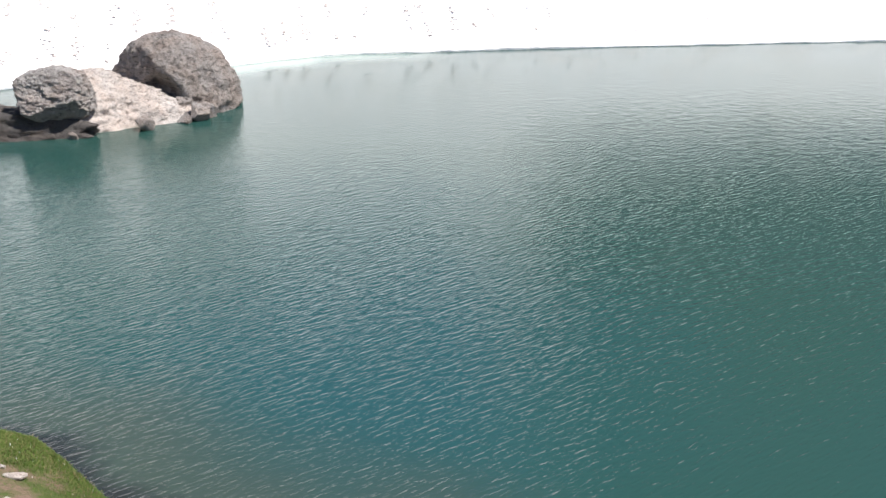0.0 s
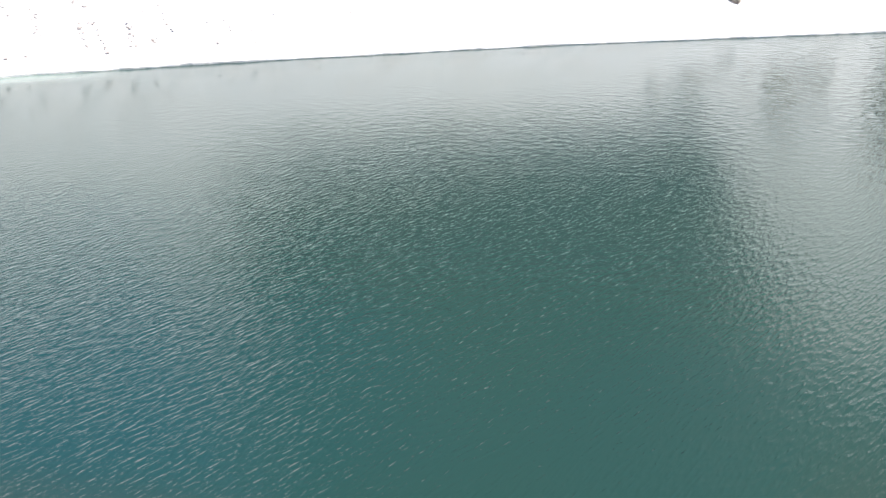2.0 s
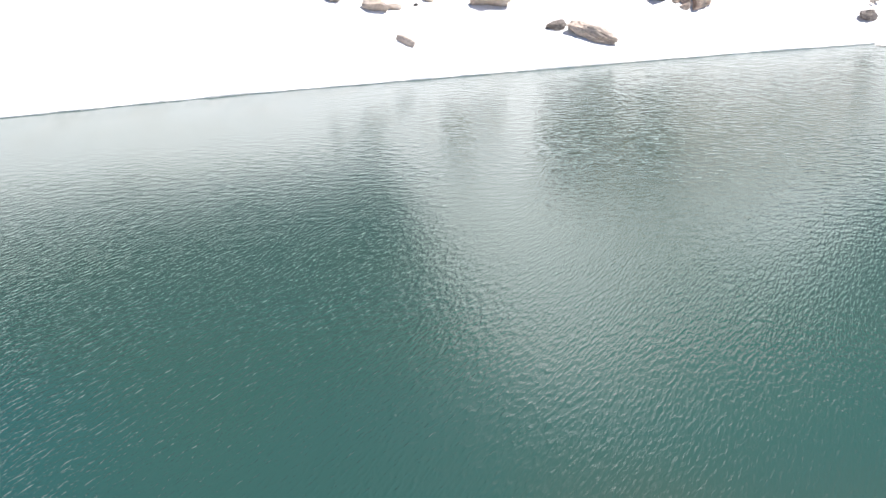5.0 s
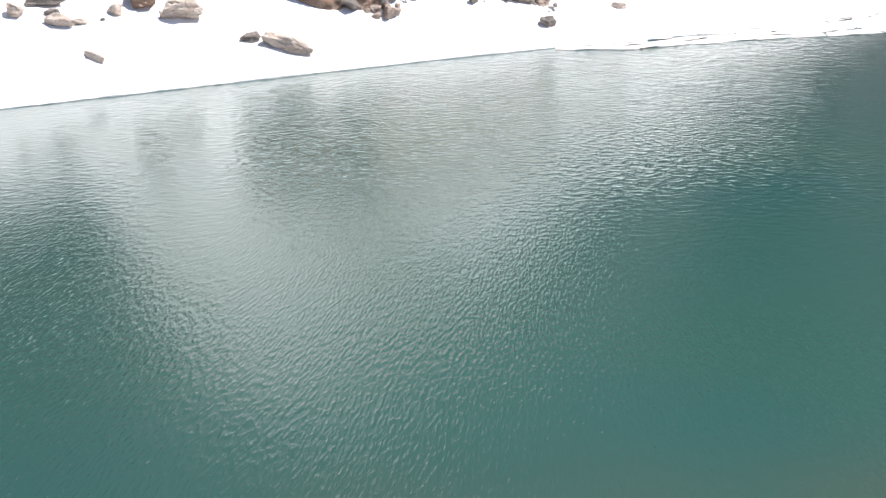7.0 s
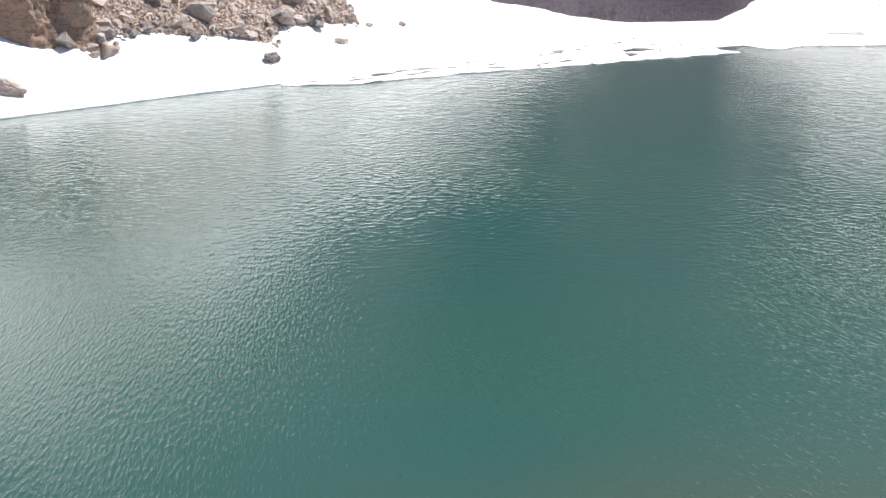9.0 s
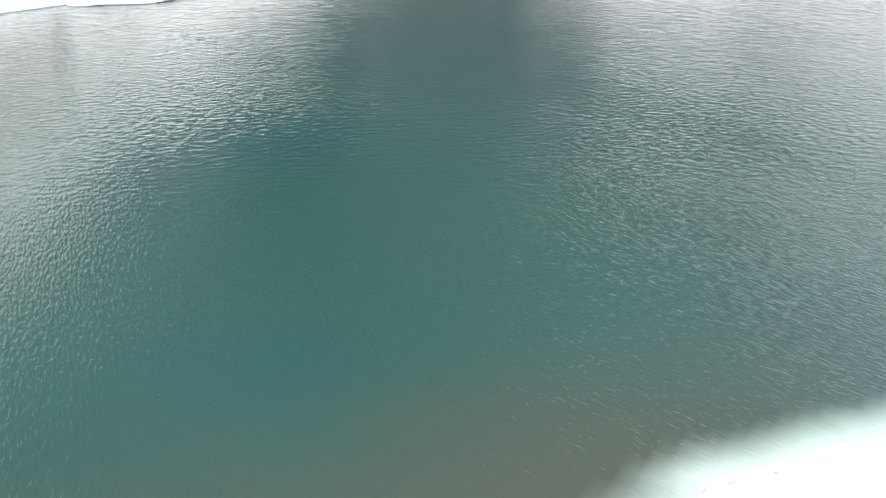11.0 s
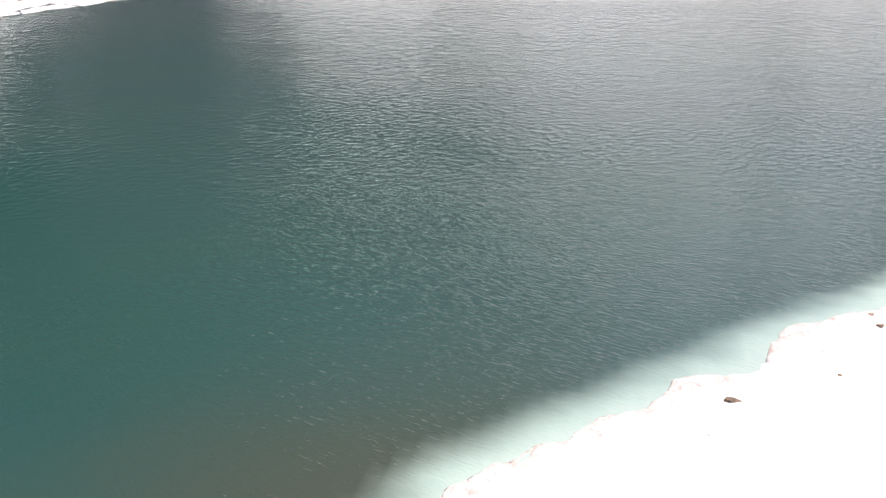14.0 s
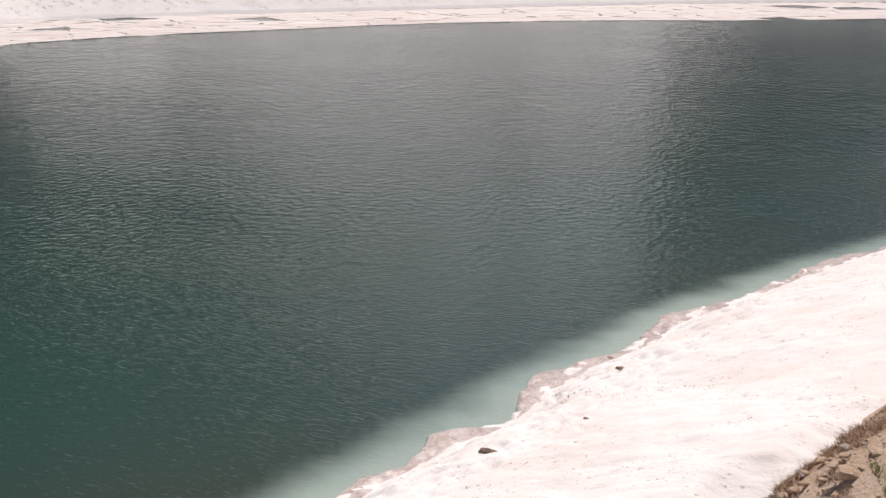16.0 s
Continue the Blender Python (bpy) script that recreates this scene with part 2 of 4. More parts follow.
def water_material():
    """Turbid glacier-fed water with short wind ripples; the tint follows depth and suspended silt, and by bearing a
    painted grey haze of reflections.
    """
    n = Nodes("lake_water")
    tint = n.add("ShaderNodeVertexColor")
    tint.layer_name = "depth_and_haze_tint"
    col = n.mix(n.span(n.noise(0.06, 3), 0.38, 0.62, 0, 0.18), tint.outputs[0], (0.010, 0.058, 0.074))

    wind = n.add("ShaderNodeAttribute")
    wind.attribute_name = "wind"
    fetch = n.add("ShaderNodeAttribute")
    fetch.attribute_name = "fetch"
    near, far, side = n.add("ShaderNodeSeparateColor", Color=wind.outputs["Color"]).outputs[:3]

    def wavelets(turn, scale, long, amount):
        """Short-crested wind wavelets with narrow crests, lying along one bearing, and finer ones on their backs."""
        a = n.noise(scale, 2.0, 0.42, n.stretch(turn, (1.0, long, 1.0)), 0.25)
        f = n.noise(scale * 2.9, 1.0, 0.5, n.stretch(turn + 9, (1.0, long * 1.2, 1.0)), 0.2)
        h = n.math("ADD", n.math("POWER", n.span(a, 0.2, 0.85), 1.7), n.math("MULTIPLY", f, 0.22))
        return n.math("MULTIPLY", h, amount)

    gust = n.span(n.noise(0.09, 3, 0.55, n.stretch(40, (1.0, 0.5, 1.0))), 0.36, 0.64, 0.75, 1.15)
    h = n.math("ADD", wavelets(50, 12.5, 0.21, near), wavelets(28, 11.0, 0.26, side))
    h = n.math("ADD", h, wavelets(105, 3.2, 0.70, n.math("MULTIPLY", far, 2.4)))
    h = n.math("ADD", h, wavelets(80, 1.25, 0.75, n.math("MULTIPLY", n.math("MINIMUM", fetch.outputs["Fac"], 1.0), 6.5)))
    open_water = n.math("MAXIMUM", n.math("SUBTRACT", fetch.outputs["Fac"], 1.0), 0.0)
    h = n.math("ADD", h, wavelets(95, 0.6, 0.8, n.math("MULTIPLY", open_water, 13.0)))
    normal = n.bump(n.math("MULTIPLY", h, gust), 0.0145, 1.0)
    n.put(n.b.inputs["IOR"], 1.333)
    return n.done(col, 0.12, normal, 0.5)


def plain_material(name, a, b, scale, rough=0.9):
    n = Nodes(name)
    rnd = n.add("ShaderNodeNewGeometry").outputs["Random Per Island"]
    col = n.mix(n.math("MULTIPLY", n.math("ADD", rnd, n.noise(scale, 3)), 0.5), a, b)
    return n.done(col, rough, None, 0.25)


SNOW = snow_material("summer_snow", 0.25, 0)
SNOW_NEAR = snow_material("dusty_snow", 0.8, 45, (0.95, 0.94, 0.93), (0.90, 0.81, 0.76), 1.0)
ICE = snow_material("lake_ice", 0.8, 155, (0.90, 0.89, 0.885), (0.78, 0.69, 0.64), 0.0, 0.75)
GREY_ROCK = rock_material("grey_brown_rock", (0.39, 0.36, 0.34), (0.39, 0.325, 0.285), (0.07, 0.06, 0.055), 1.6, 1.4)
PALE_ROCK = rock_material("pale_rock", (0.57, 0.52, 0.48), (0.57, 0.48, 0.42), (0.17, 0.145, 0.13), 1.5, 0.75)
BROWN_ROCK = rock_material("brown_rock", (0.36, 0.265, 0.21), (0.42, 0.25, 0.155), (0.115, 0.0902, 0.0738), 0.6, 0.5)
TAN_ROCK = rock_material("tan_rock", (0.66, 0.57, 0.50), (0.68, 0.55, 0.46), (0.24, 0.20, 0.17), 1.5, 0.75)
TALUS_ROCK = rock_material("talus_rock", (0.56, 0.47, 0.415), (0.58, 0.44, 0.35), (0.11, 0.09, 0.08), 2.0, 1.0)
PINK_STONE = rock_material("pink_grey_stone", (0.60, 0.53, 0.49), (0.62, 0.51, 0.44), (0.38, 0.32, 0.29), 5.0, 0.5)
TAN_STONE = rock_material("tan_stone", (0.66, 0.50, 0.37), (0.68, 0.48, 0.33), (0.44, 0.32, 0.23), 5.0, 0.5)
DARK_ROCK = rock_material("dark_grey_rock", (0.47, 0.44, 0.42), (0.45, 0.38, 0.34), (0.06, 0.05, 0.05), 1.1, 1.3)
# Wet rock, coloured darker still to carry the shade under the overhanging boulder.
SHADED_WET_ROCK = rock_material("shaded_wet_rock", (0.13, 0.12, 0.115), (0.15, 0.125, 0.11), (0.04, 0.035, 0.03), 1.4, 1.2)
CLIFF = rock_material("dark_cliff", (0.135, 0.115, 0.14), (0.15, 0.125, 0.145), (0.09, 0.078, 0.10), 0.25)
PIT_SHADE_AND_GRIT = rock_material("snow_grit", (0.58, 0.52, 0.49), (0.60, 0.53, 0.49), (0.42, 0.37, 0.35), 4.0, 0.3)
GROUND = ground_material()
TURF = turf_material()
BROKEN_SNOW = broken_snow_material()
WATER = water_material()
GRASS = plain_material("meadow_grass", (0.05, 0.128, 0.017), (0.155, 0.207, 0.047), 1.2)
FRESH_GRASS = plain_material("fresh_grass", (0.16, 0.23, 0.07), (0.30, 0.36, 0.14), 1.2)
DRY_GRASS = plain_material("dry_grass", (0.16, 0.13, 0.06), (0.30, 0.24, 0.12), 2)
TWIG = plain_material("dry_heath_twigs", (0.22, 0.14, 0.09), (0.40, 0.27, 0.18), 3)
PETAL = plain_material("white_petals", (0.75, 0.75, 0.70), (0.80, 0.80, 0.78), 3)


# ---- mesh helpers ----
def mesh_object(name, verts, faces, material, smooth_shade=True):
    me = bpy.data.meshes.new(name)
    me.from_pydata([tuple(v) for v in verts], [], [tuple(f) for f in faces])
    for m in material if isinstance(material, (list, tuple)) else [material]:
        me.materials.append(m)
    if smooth_shade:
        me.polygons.foreach_set("use_smooth", [True] * len(me.polygons))
    me.update()
    return new(name, me)


def grid_faces(rows, cols, closed=False):
    i, j = np.meshgrid(np.arange(rows if closed else rows - 1), np.arange(cols - 1), indexing="ij")
    k = (i + 1) % rows
    return np.stack([i * cols + j, k * cols + j, k * cols + j + 1, i * cols + j + 1], -1).reshape(-1, 4)


def resample(line, step, far_step=None, limit=75.0):
    """Points along a polyline, rounded at its corners, closer together within limit of the viewpoint."""
    out = []
    for (ax, ay), (bx, by) in zip(line, line[1:]):
        length = math.hypot(bx - ax, by - ay)
        near = min(math.hypot(ax, ay), math.hypot(bx, by)) < limit
        n = max(1, int(length / (step if near or not far_step else far_step)))
        for i in range(n):
            out.append((ax + (bx - ax) * i / n, ay + (by - ay) * i / n))
    out.append(line[-1])
    return np.array(out, float)


def rounded(points, times):
    p = points.copy()
    for _ in range(times):
        p[1:-1] = 0.25 * p[:-2] + 0.5 * p[1:-1] + 0.25 * p[2:]
    return p


def normals_of(points):
    """Unit normals on the left of the way along the points."""
    t = np.gradient(points, axis=0)
    t /= np.linalg.norm(t, axis=1)[:, None] + 1e-9
    return np.stack([-t[:, 1], t[:, 0]], -1)


# ---- the large structure ----
def build_ground():
    """One sheet: lake bed, banks, slopes and the mountains all round."""
    ring = np.concatenate([resample(FAR, 0.7, 2.5)[:-1], resample(NEAR, 0.4, 3.0, 45)[:-1]])
    c = np.array([70.0, 20.0])
    way = ring - c
    way /= np.linalg.norm(way, axis=1)[:, None]
    u = np.concatenate([[-9, -5, -2.5, -1, -0.4, 0, 0.15], np.arange(0.5, 24, 0.5), [26, 29, 33, 38, 44, 52, 62, 74, 88, 105, 125, 150, 180, 220, 280, 380, 600, 1200, 3000]])
    p = ring[:, None, :] + way[:, None, :] * u[None, :, None]
    z = ground_height(p[..., 0], p[..., 1])
    z += np.clip(u - 30, 0, 120) * 0.06 * fbm(p[..., 0] * 0.05, p[..., 1] * 0.05, 9)
    z[:, -2:] = np.array([20.0, -40.0])
    verts = np.dstack([p, z]).reshape(-1, 3)
    faces = grid_faces(len(ring), len(u), True)
    ob = mesh_object("ground", verts, faces, [GROUND, CLIFF, SNOW, TURF, BROKEN_SNOW])
    mid = verts[faces].mean(1)
    x, y = mid[:, 0], mid[:, 1]
    dn, df = to_line(x, y, NEAR), to_line(x, y, FAR)
    a = np.degrees(np.arctan2(x, y))
    far = df < dn
    snow = far & (df < snow_top(a))
    index = np.where(far, np.where(snow, 2, 1), np.where((x < 11) & (dn < 60), 3, 0))
    index[snow & (df > 14) & (a > 4)] = 4
    index[(df > 500) | (dn > 500)] = 1
    ob.data.polygons.foreach_set("material_index", index.astype(np.int32))
    return tagged(ob, "stony mountain ground with turf, scree, snow and dark cliffs", "ground", kind="structure")


def build_water():
    xs = np.concatenate([np.arange(-66, -12, 1.5), np.arange(-12, 48, 0.35), np.arange(48, 242, 2.0)])
    ys = np.concatenate([np.arange(-156, -30, 2.0), np.arange(-30, 22, 0.35), np.arange(22, 72, 1.5)])
    x, y = np.meshgrid(xs, ys, indexing="ij")
    verts = np.stack([x, y, np.zeros_like(x)], -1).reshape(-1, 3)
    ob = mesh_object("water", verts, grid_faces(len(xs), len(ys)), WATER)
    x, y = verts[:, 0], verts[:, 1]
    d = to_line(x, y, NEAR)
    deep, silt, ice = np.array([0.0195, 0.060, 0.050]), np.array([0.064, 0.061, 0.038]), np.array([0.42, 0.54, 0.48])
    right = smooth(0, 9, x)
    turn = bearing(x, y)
    # Deep water brightens by bearing; its grey paints reflected haze into the colour.
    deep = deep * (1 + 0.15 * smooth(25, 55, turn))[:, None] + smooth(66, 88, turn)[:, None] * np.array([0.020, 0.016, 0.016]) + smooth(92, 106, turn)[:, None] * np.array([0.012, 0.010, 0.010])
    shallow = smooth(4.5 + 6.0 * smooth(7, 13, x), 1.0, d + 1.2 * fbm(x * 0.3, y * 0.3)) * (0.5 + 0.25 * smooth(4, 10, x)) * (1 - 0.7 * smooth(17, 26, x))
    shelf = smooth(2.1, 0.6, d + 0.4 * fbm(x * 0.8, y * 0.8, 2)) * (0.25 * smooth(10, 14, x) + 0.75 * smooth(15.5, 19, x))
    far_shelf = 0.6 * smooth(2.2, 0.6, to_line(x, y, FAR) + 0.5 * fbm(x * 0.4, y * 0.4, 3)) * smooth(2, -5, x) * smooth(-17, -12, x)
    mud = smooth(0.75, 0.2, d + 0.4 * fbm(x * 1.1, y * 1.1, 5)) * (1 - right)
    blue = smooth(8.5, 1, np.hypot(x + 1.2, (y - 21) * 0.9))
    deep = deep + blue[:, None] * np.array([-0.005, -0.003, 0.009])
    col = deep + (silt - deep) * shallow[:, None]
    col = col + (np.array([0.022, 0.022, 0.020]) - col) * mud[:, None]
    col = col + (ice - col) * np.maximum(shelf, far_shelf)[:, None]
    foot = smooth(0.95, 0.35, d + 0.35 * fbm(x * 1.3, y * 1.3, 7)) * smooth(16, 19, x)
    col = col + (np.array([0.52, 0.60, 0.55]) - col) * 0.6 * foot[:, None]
    layer = ob.data.color_attributes.new("depth_and_haze_tint", "FLOAT_COLOR", "POINT")
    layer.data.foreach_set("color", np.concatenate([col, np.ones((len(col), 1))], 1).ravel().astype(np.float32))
    r, a = np.hypot(x, y), bearing(x, y)
    lee = np.maximum(0.85 * smooth(32, 44, y + 0.25 * x) * smooth(9, -5, x) * (0.35 + 0.65 * smooth(-11, -5, x)), 0.8 * smooth(36, 50, y) * smooth(38, 14, x))
    right = smooth(52, 78, a)
    out = smooth(30, 52, r)
    shade = smooth(58, 63, a) * smooth(74.5, 72.5, a) * smooth(36, 65, r)
    near = (0.9 - 0.65 * right) * (1 - 0.18 * smooth(4, 12, a) * smooth(32, 24, a) * smooth(18, 26, r)) * (1 - 0.7 * out) * (1 - lee)
    far = (0.05 + 0.95 * out) * (1 - 0.5 * smooth(75, 110, r)) * (1 - 0.45 * smooth(42, 22, a)) * (1 - lee) * (1 - 0.6 * shade)
    broad = (0.25 * smooth(48, 65, r) + 0.75 * smooth(60, 100, r) + smooth(95, 160, r)) * (1 - lee) * (1 - 0.7 * shade)
    side = (0.15 + 0.85 * right) * (1 - 0.6 * out) * (1 - lee)
    layer = ob.data.color_attributes.new("wind", "FLOAT_COLOR", "POINT")
    layer.data.foreach_set("color", np.stack([near, far, side, 1 + 0 * r], 1).ravel().astype(np.float32))
    layer = ob.data.attributes.new("fetch", "FLOAT", "POINT")
    layer.data.foreach_set("value", broad.astype(np.float32))
    return tagged(ob, "turquoise glacial lake water ruffled by light wind", "lake", kind="structure")


def build_snow_strip(name, line, u, height, edge, material, label, seed, lumps=0.06, dents=0):
    """Snow lying on the shore: an undercut lip over the water and a pitted top running up the slope."""
    n = normals_of(line)
    s = np.concatenate([[0], np.cumsum(np.linalg.norm(np.diff(line, axis=0), axis=1))])
    rim = edge * (fbm(s * 1.1, seed, 0, 6) + 0.4 * fbm(s * 3.8, seed + 2, 0, 3))
    lip = [(-0.1, -0.25), (0.0, -0.03), (0.003, 0.0), (0.0, 0.02)] if dents == 0 else [(0.0, -0.5), (-0.05, 0.0), (-0.12, 0.06), (-0.14, 0.09)]
    spine = rounded(line, 400)
    across = normals_of(spine)
    p = np.stack([line + n * (w + rim)[:, None] for w, _ in lip]
                 + [line * max(0, 1 - w / 3) + spine * min(1, w / 3) + across * w + (n * rim[:, None]) * max(0, 1 - w / 3) for w in u], 1)
    z = height(p[..., 0], p[..., 1])
    for k, (_, zz) in enumerate(lip):
        z[:, k] = zz + 0.006 * vnoise(s * 2.1, seed, k)
    top = p[:, len(lip):]
    if dents == 0:
        rise = 0.01 + 0.05 * smooth(0.05, 0.45, fbm(s * 0.5, seed + 6, 0, 5)) + 0.03 * fbm(s * 3.1, seed + 8, 0, 3)
        z[:, len(lip) - 1] += 0.5 * rise
        z[:, len(lip):] += rise[:, None] * np.exp(-u / 0.5)[None, :]
    relief = lumps * fbm(top[..., 0] * 1.9, top[..., 1] * 1.9, seed, 5) + 0.05 * fbm(s[:, None] * 1.1, u[None, :] * 0.25, seed + 3) - 0.22 * lumps * np.abs(fbm(top[..., 0] * 6.0, top[..., 1] * 6.0, seed + 1, 3))
    z[:, len(lip):] += relief * np.clip(u / 0.6, 0, 1)
    rng = np.random.default_rng(seed)
    for _ in range(dents):
        s0, u0, size = s[-1] - abs(rng.normal(0, 22)), abs(rng.normal(0, 1.6)) + 0.15, rng.uniform(0.03, 0.08)
        near = np.abs(s - s0) < 1.2
        hole = np.exp(-((s[near, None] - s0) ** 2 / (1.8 * size) ** 2 + (u[None, :] - u0) ** 2 / size ** 2))
        z[np.ix_(near, np.arange(len(lip), z.shape[1]))] -= 1.5 * size * hole
    verts = np.dstack([p, z]).reshape(-1, 3)
    ob = mesh_object(name, verts, grid_faces(p.shape[0], p.shape[1]), material)
    return tagged(ob, label, "snow", kind="structure")


build_ground()
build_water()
far_line = rounded(resample(FAR, 0.3, 0.9, 100), 12)
build_snow_strip("snowfield", far_line, np.concatenate([np.arange(0, 3, 0.2), np.arange(3, 14, 0.4)]),
                 lambda x, y: snow_height(x, y), -0.12, SNOW, "sunlit white snowfield with dirt-pitted runnels sloping into the lake", 3)
near_line = rounded(resample(NEAR[3:21] + [(12.6, 4.7)], 0.08, 0.8, 45), 5)
build_snow_strip("snow_bank", near_line, np.concatenate([np.arange(0, 3, 0.07), np.arange(3, 10.5, 0.16)]),
                 lambda x, y: bank_height(x, y), 0.30, SNOW_NEAR, "dusty melting snow bank with an undercut icy edge", 11, 0.10, 1500)


# ---- rocks ----
def rock_mesh(name, size, seed, level=4, cuts=9, rough=0.10, freq=2.2, hollow=None, material=None, shear=0.0):
    """An angular boulder: a ball cut by planes, then roughened. Its foot is at z = 0."""
    rnd = random.Random(seed)
    bm = bmesh.new()
    bmesh.ops.create_icosphere(bm, subdivisions=level, radius=1.0)
    v = np.array([p.co[:] for p in bm.verts])
    for _ in range(cuts):
        d = np.array([rnd.gauss(0, 1), rnd.gauss(0, 1), rnd.gauss(0, 0.8)])
        d /= np.linalg.norm(d)
        over = v @ d - rnd.uniform(0.5, 0.85)
        v -= np.outer(np.maximum(over, 0) * 0.95, d)
    out = v / (np.linalg.norm(v, axis=1)[:, None] + 1e-6)
    q = v * freq + seed * 3.7
    ridge = 1 - 2 * np.abs(fbm(q[:, 0], q[:, 1], q[:, 2], 4))
    v += out * (rough * (ridge - 0.5) + rough * 0.7 * fbm(q[:, 0] * 3, q[:, 1] * 3, q[:, 2] * 3, 5) + 0.6 * rough * fbm(q[:, 0] * 7, q[:, 1] * 9, q[:, 2] * 9, 3)
                - 0.5 * rough * smooth(0.12, 0.4, fbm(q[:, 0] * 4 + 5, q[:, 1] * 4, q[:, 2] * 4, 3)))[:, None]
    if level > 5:
        w = np.abs(fbm(q[:, 0] * 5 + 3, q[:, 1] * 5, q[:, 2] * 5, 3))
        v += out * (0.045 * (0.25 - w) + 0.02 * vnoise(q[:, 0] * 17, q[:, 1] * 17, q[:, 2] * 17))[:, None]
    if hollow:
        for cx, cy, cz, r, depth in hollow:
            w = smooth(r, r * 0.35, np.linalg.norm(v - np.array([cx, cy, cz]), axis=1))
            v -= np.array([cx, cy, cz]) / math.hypot(cx, cy, cz) * (w * depth)[:, None]
    v[:, 0] -= shear * v[:, 2]
    v *= np.array(size) / 2
    v[:, 2] -= v[:, 2].min()
    for p, co in zip(bm.verts, v):
        p.co = co
    me = bpy.data.meshes.new(name)
    bm.to_mesh(me)
    bm.free()
    me.materials.append(material or GREY_ROCK)
    me.polygons.foreach_set("use_smooth", [level > 4] * len(me.polygons))
    return me


def hull_rock(name, size, seed, points=16, cuts=2, rough=0.05, material=None):
    """A broken, sharp-edged rock: the hull of a few points, split and roughened. Its foot is at z = 0."""
    rnd = random.Random(seed)
    bm = bmesh.new()
    for _ in range(points):
        v = Vector((rnd.gauss(0, 1), rnd.gauss(0, 1), rnd.gauss(0, 1))).normalized() * rnd.uniform(0.8, 1.0)
        bm.verts.new(Vector((max(-0.8, min(0.8, v.x)), max(-0.8, min(0.8, v.y)), max(-0.75, min(0.75, v.z)))) * 1.2)
    hull = bmesh.ops.convex_hull(bm, input=bm.verts)
    bmesh.ops.delete(bm, geom=list({g for g in hull["geom_interior"] + hull["geom_unused"] if isinstance(g, bmesh.types.BMVert)}), context="VERTS")
    if cuts:
        bmesh.ops.subdivide_edges(bm, edges=bm.edges[:], cuts=cuts, use_grid_fill=True)
        bmesh.ops.triangulate(bm, faces=bm.faces[:])
    v = np.array([p.co[:] for p in bm.verts])
    q = v * 2.3 + seed * 1.7
    v += rough * np.stack([fbm(q[:, 0] + 9 * k, q[:, 1], q[:, 2], 4) for k in range(3)], -1) * 2
    if cuts > 3:
        out = v / (np.linalg.norm(v, axis=1)[:, None] + 1e-6)
        bed = np.abs(vnoise(q[:, 2] * 2.6 + 0.8 * q[:, 0], seed, q[:, 1] * 0.3))
        v -= out * (rough * 1.1 * bed + rough * 1.3 * np.abs(fbm(q[:, 0] * 4, q[:, 1] * 4, q[:, 2] * 4, 4)))[:, None]
    v *= np.array(size) / (v.max(0) - v.min(0))
    v[:, 2] -= v[:, 2].min()
    for p, co in zip(bm.verts, v):
        p.co = co
    me = bpy.data.meshes.new(name)
    bm.to_mesh(me)
    bm.free()
    me.materials.append(material or GREY_ROCK)
    return me


def put_rock(name, me, x, y, z, turn, label, lean=(0, 0), group="", category="rock"):
    ob = new(name, me)
    ob.matrix_basis = pose(x, y, z, lean[0], lean[1], turn)
    return tagged(ob, label, category, group)


def far_surface(x, y):
    return float(np.maximum(ground_height(np.array([x]), np.array([y])), snow_height(np.array([x]), np.array([y])))[0])


def near_surface(x, y):
    p, q = np.array([x]), np.array([y])
    top = ground_height(p, q)
    return float((np.maximum(top, bank_height(p, q)) if x > 11 else top)[0])


# the rocky islet by the far shore
put_rock("boulder", rock_mesh("boulder", (4.6, 4.2, 4.4), 5, 6, 1, 0.055, 3.0, [(-0.12, -0.95, 0.14, 0.46, 0.42), (0.62, -0.6, 0.35, 0.25, 0.08)], None, 0.05),
         -9.6, 43.1, -1.95, 0, "large rounded grey-brown boulder with a shaded hollow in the lake")
put_rock("slab_rock", rock_mesh("slab_rock", (6.2, 5.6, 3.5), 12, 6, 10, 0.055, 2.4, None, PALE_ROCK),
         -11.35, 41.0, -1.78, 18, "low pale cracked rock slab rising from the lake", (0, -12))
put_rock("boulder", rock_mesh("boulder_small", (3.0, 2.6, 1.8), 23, 6, 7, 0.065, 2.8, None, DARK_ROCK),
         -12.6, 39.1, 0.32, 10, "grey pitted boulder resting on a pale rock slab")
put_rock("ledge_rock", rock_mesh("ledge_rock", (7.4, 2.8, 2.4), 31, 5, 10, 0.11, 2.4, None, SHADED_WET_ROCK),
         -14.9, 39.3, -1.0, -5, "wet ledge of grey rock under a boulder, its shade painted dark")
for k, (x, y, z, s, turn) in enumerate([(-8.2, 41.2, -0.2, 0.9, 30), (-8.5, 40.9, -0.2, 1.0, 80), (-9.0, 41.2, 0.2, 0.7, 10), (-8.8, 40.4, -0.2, 0.7, 120), (-9.9, 39.5, -0.15, 0.8, 50), (-12.0, 38.4, -0.15, 0.5, 0)]):
    put_rock("rock_fragment", hull_rock("rock_fragment", (s, s * 0.7, s * 0.8), 40 + k, 14, 3, 0.05, GREY_ROCK), x, y, z, turn,
             "broken angular grey rock fragment at the water's edge", (12, 8), "fragments on the islet")
put_rock("flat_stone", rock_mesh("flat_stone", (1.3, 0.6, 0.35), 61, 4, 9, 0.07), -17.6, 45.2, 0.0, 20, "small flat dark stone lying by the snow")

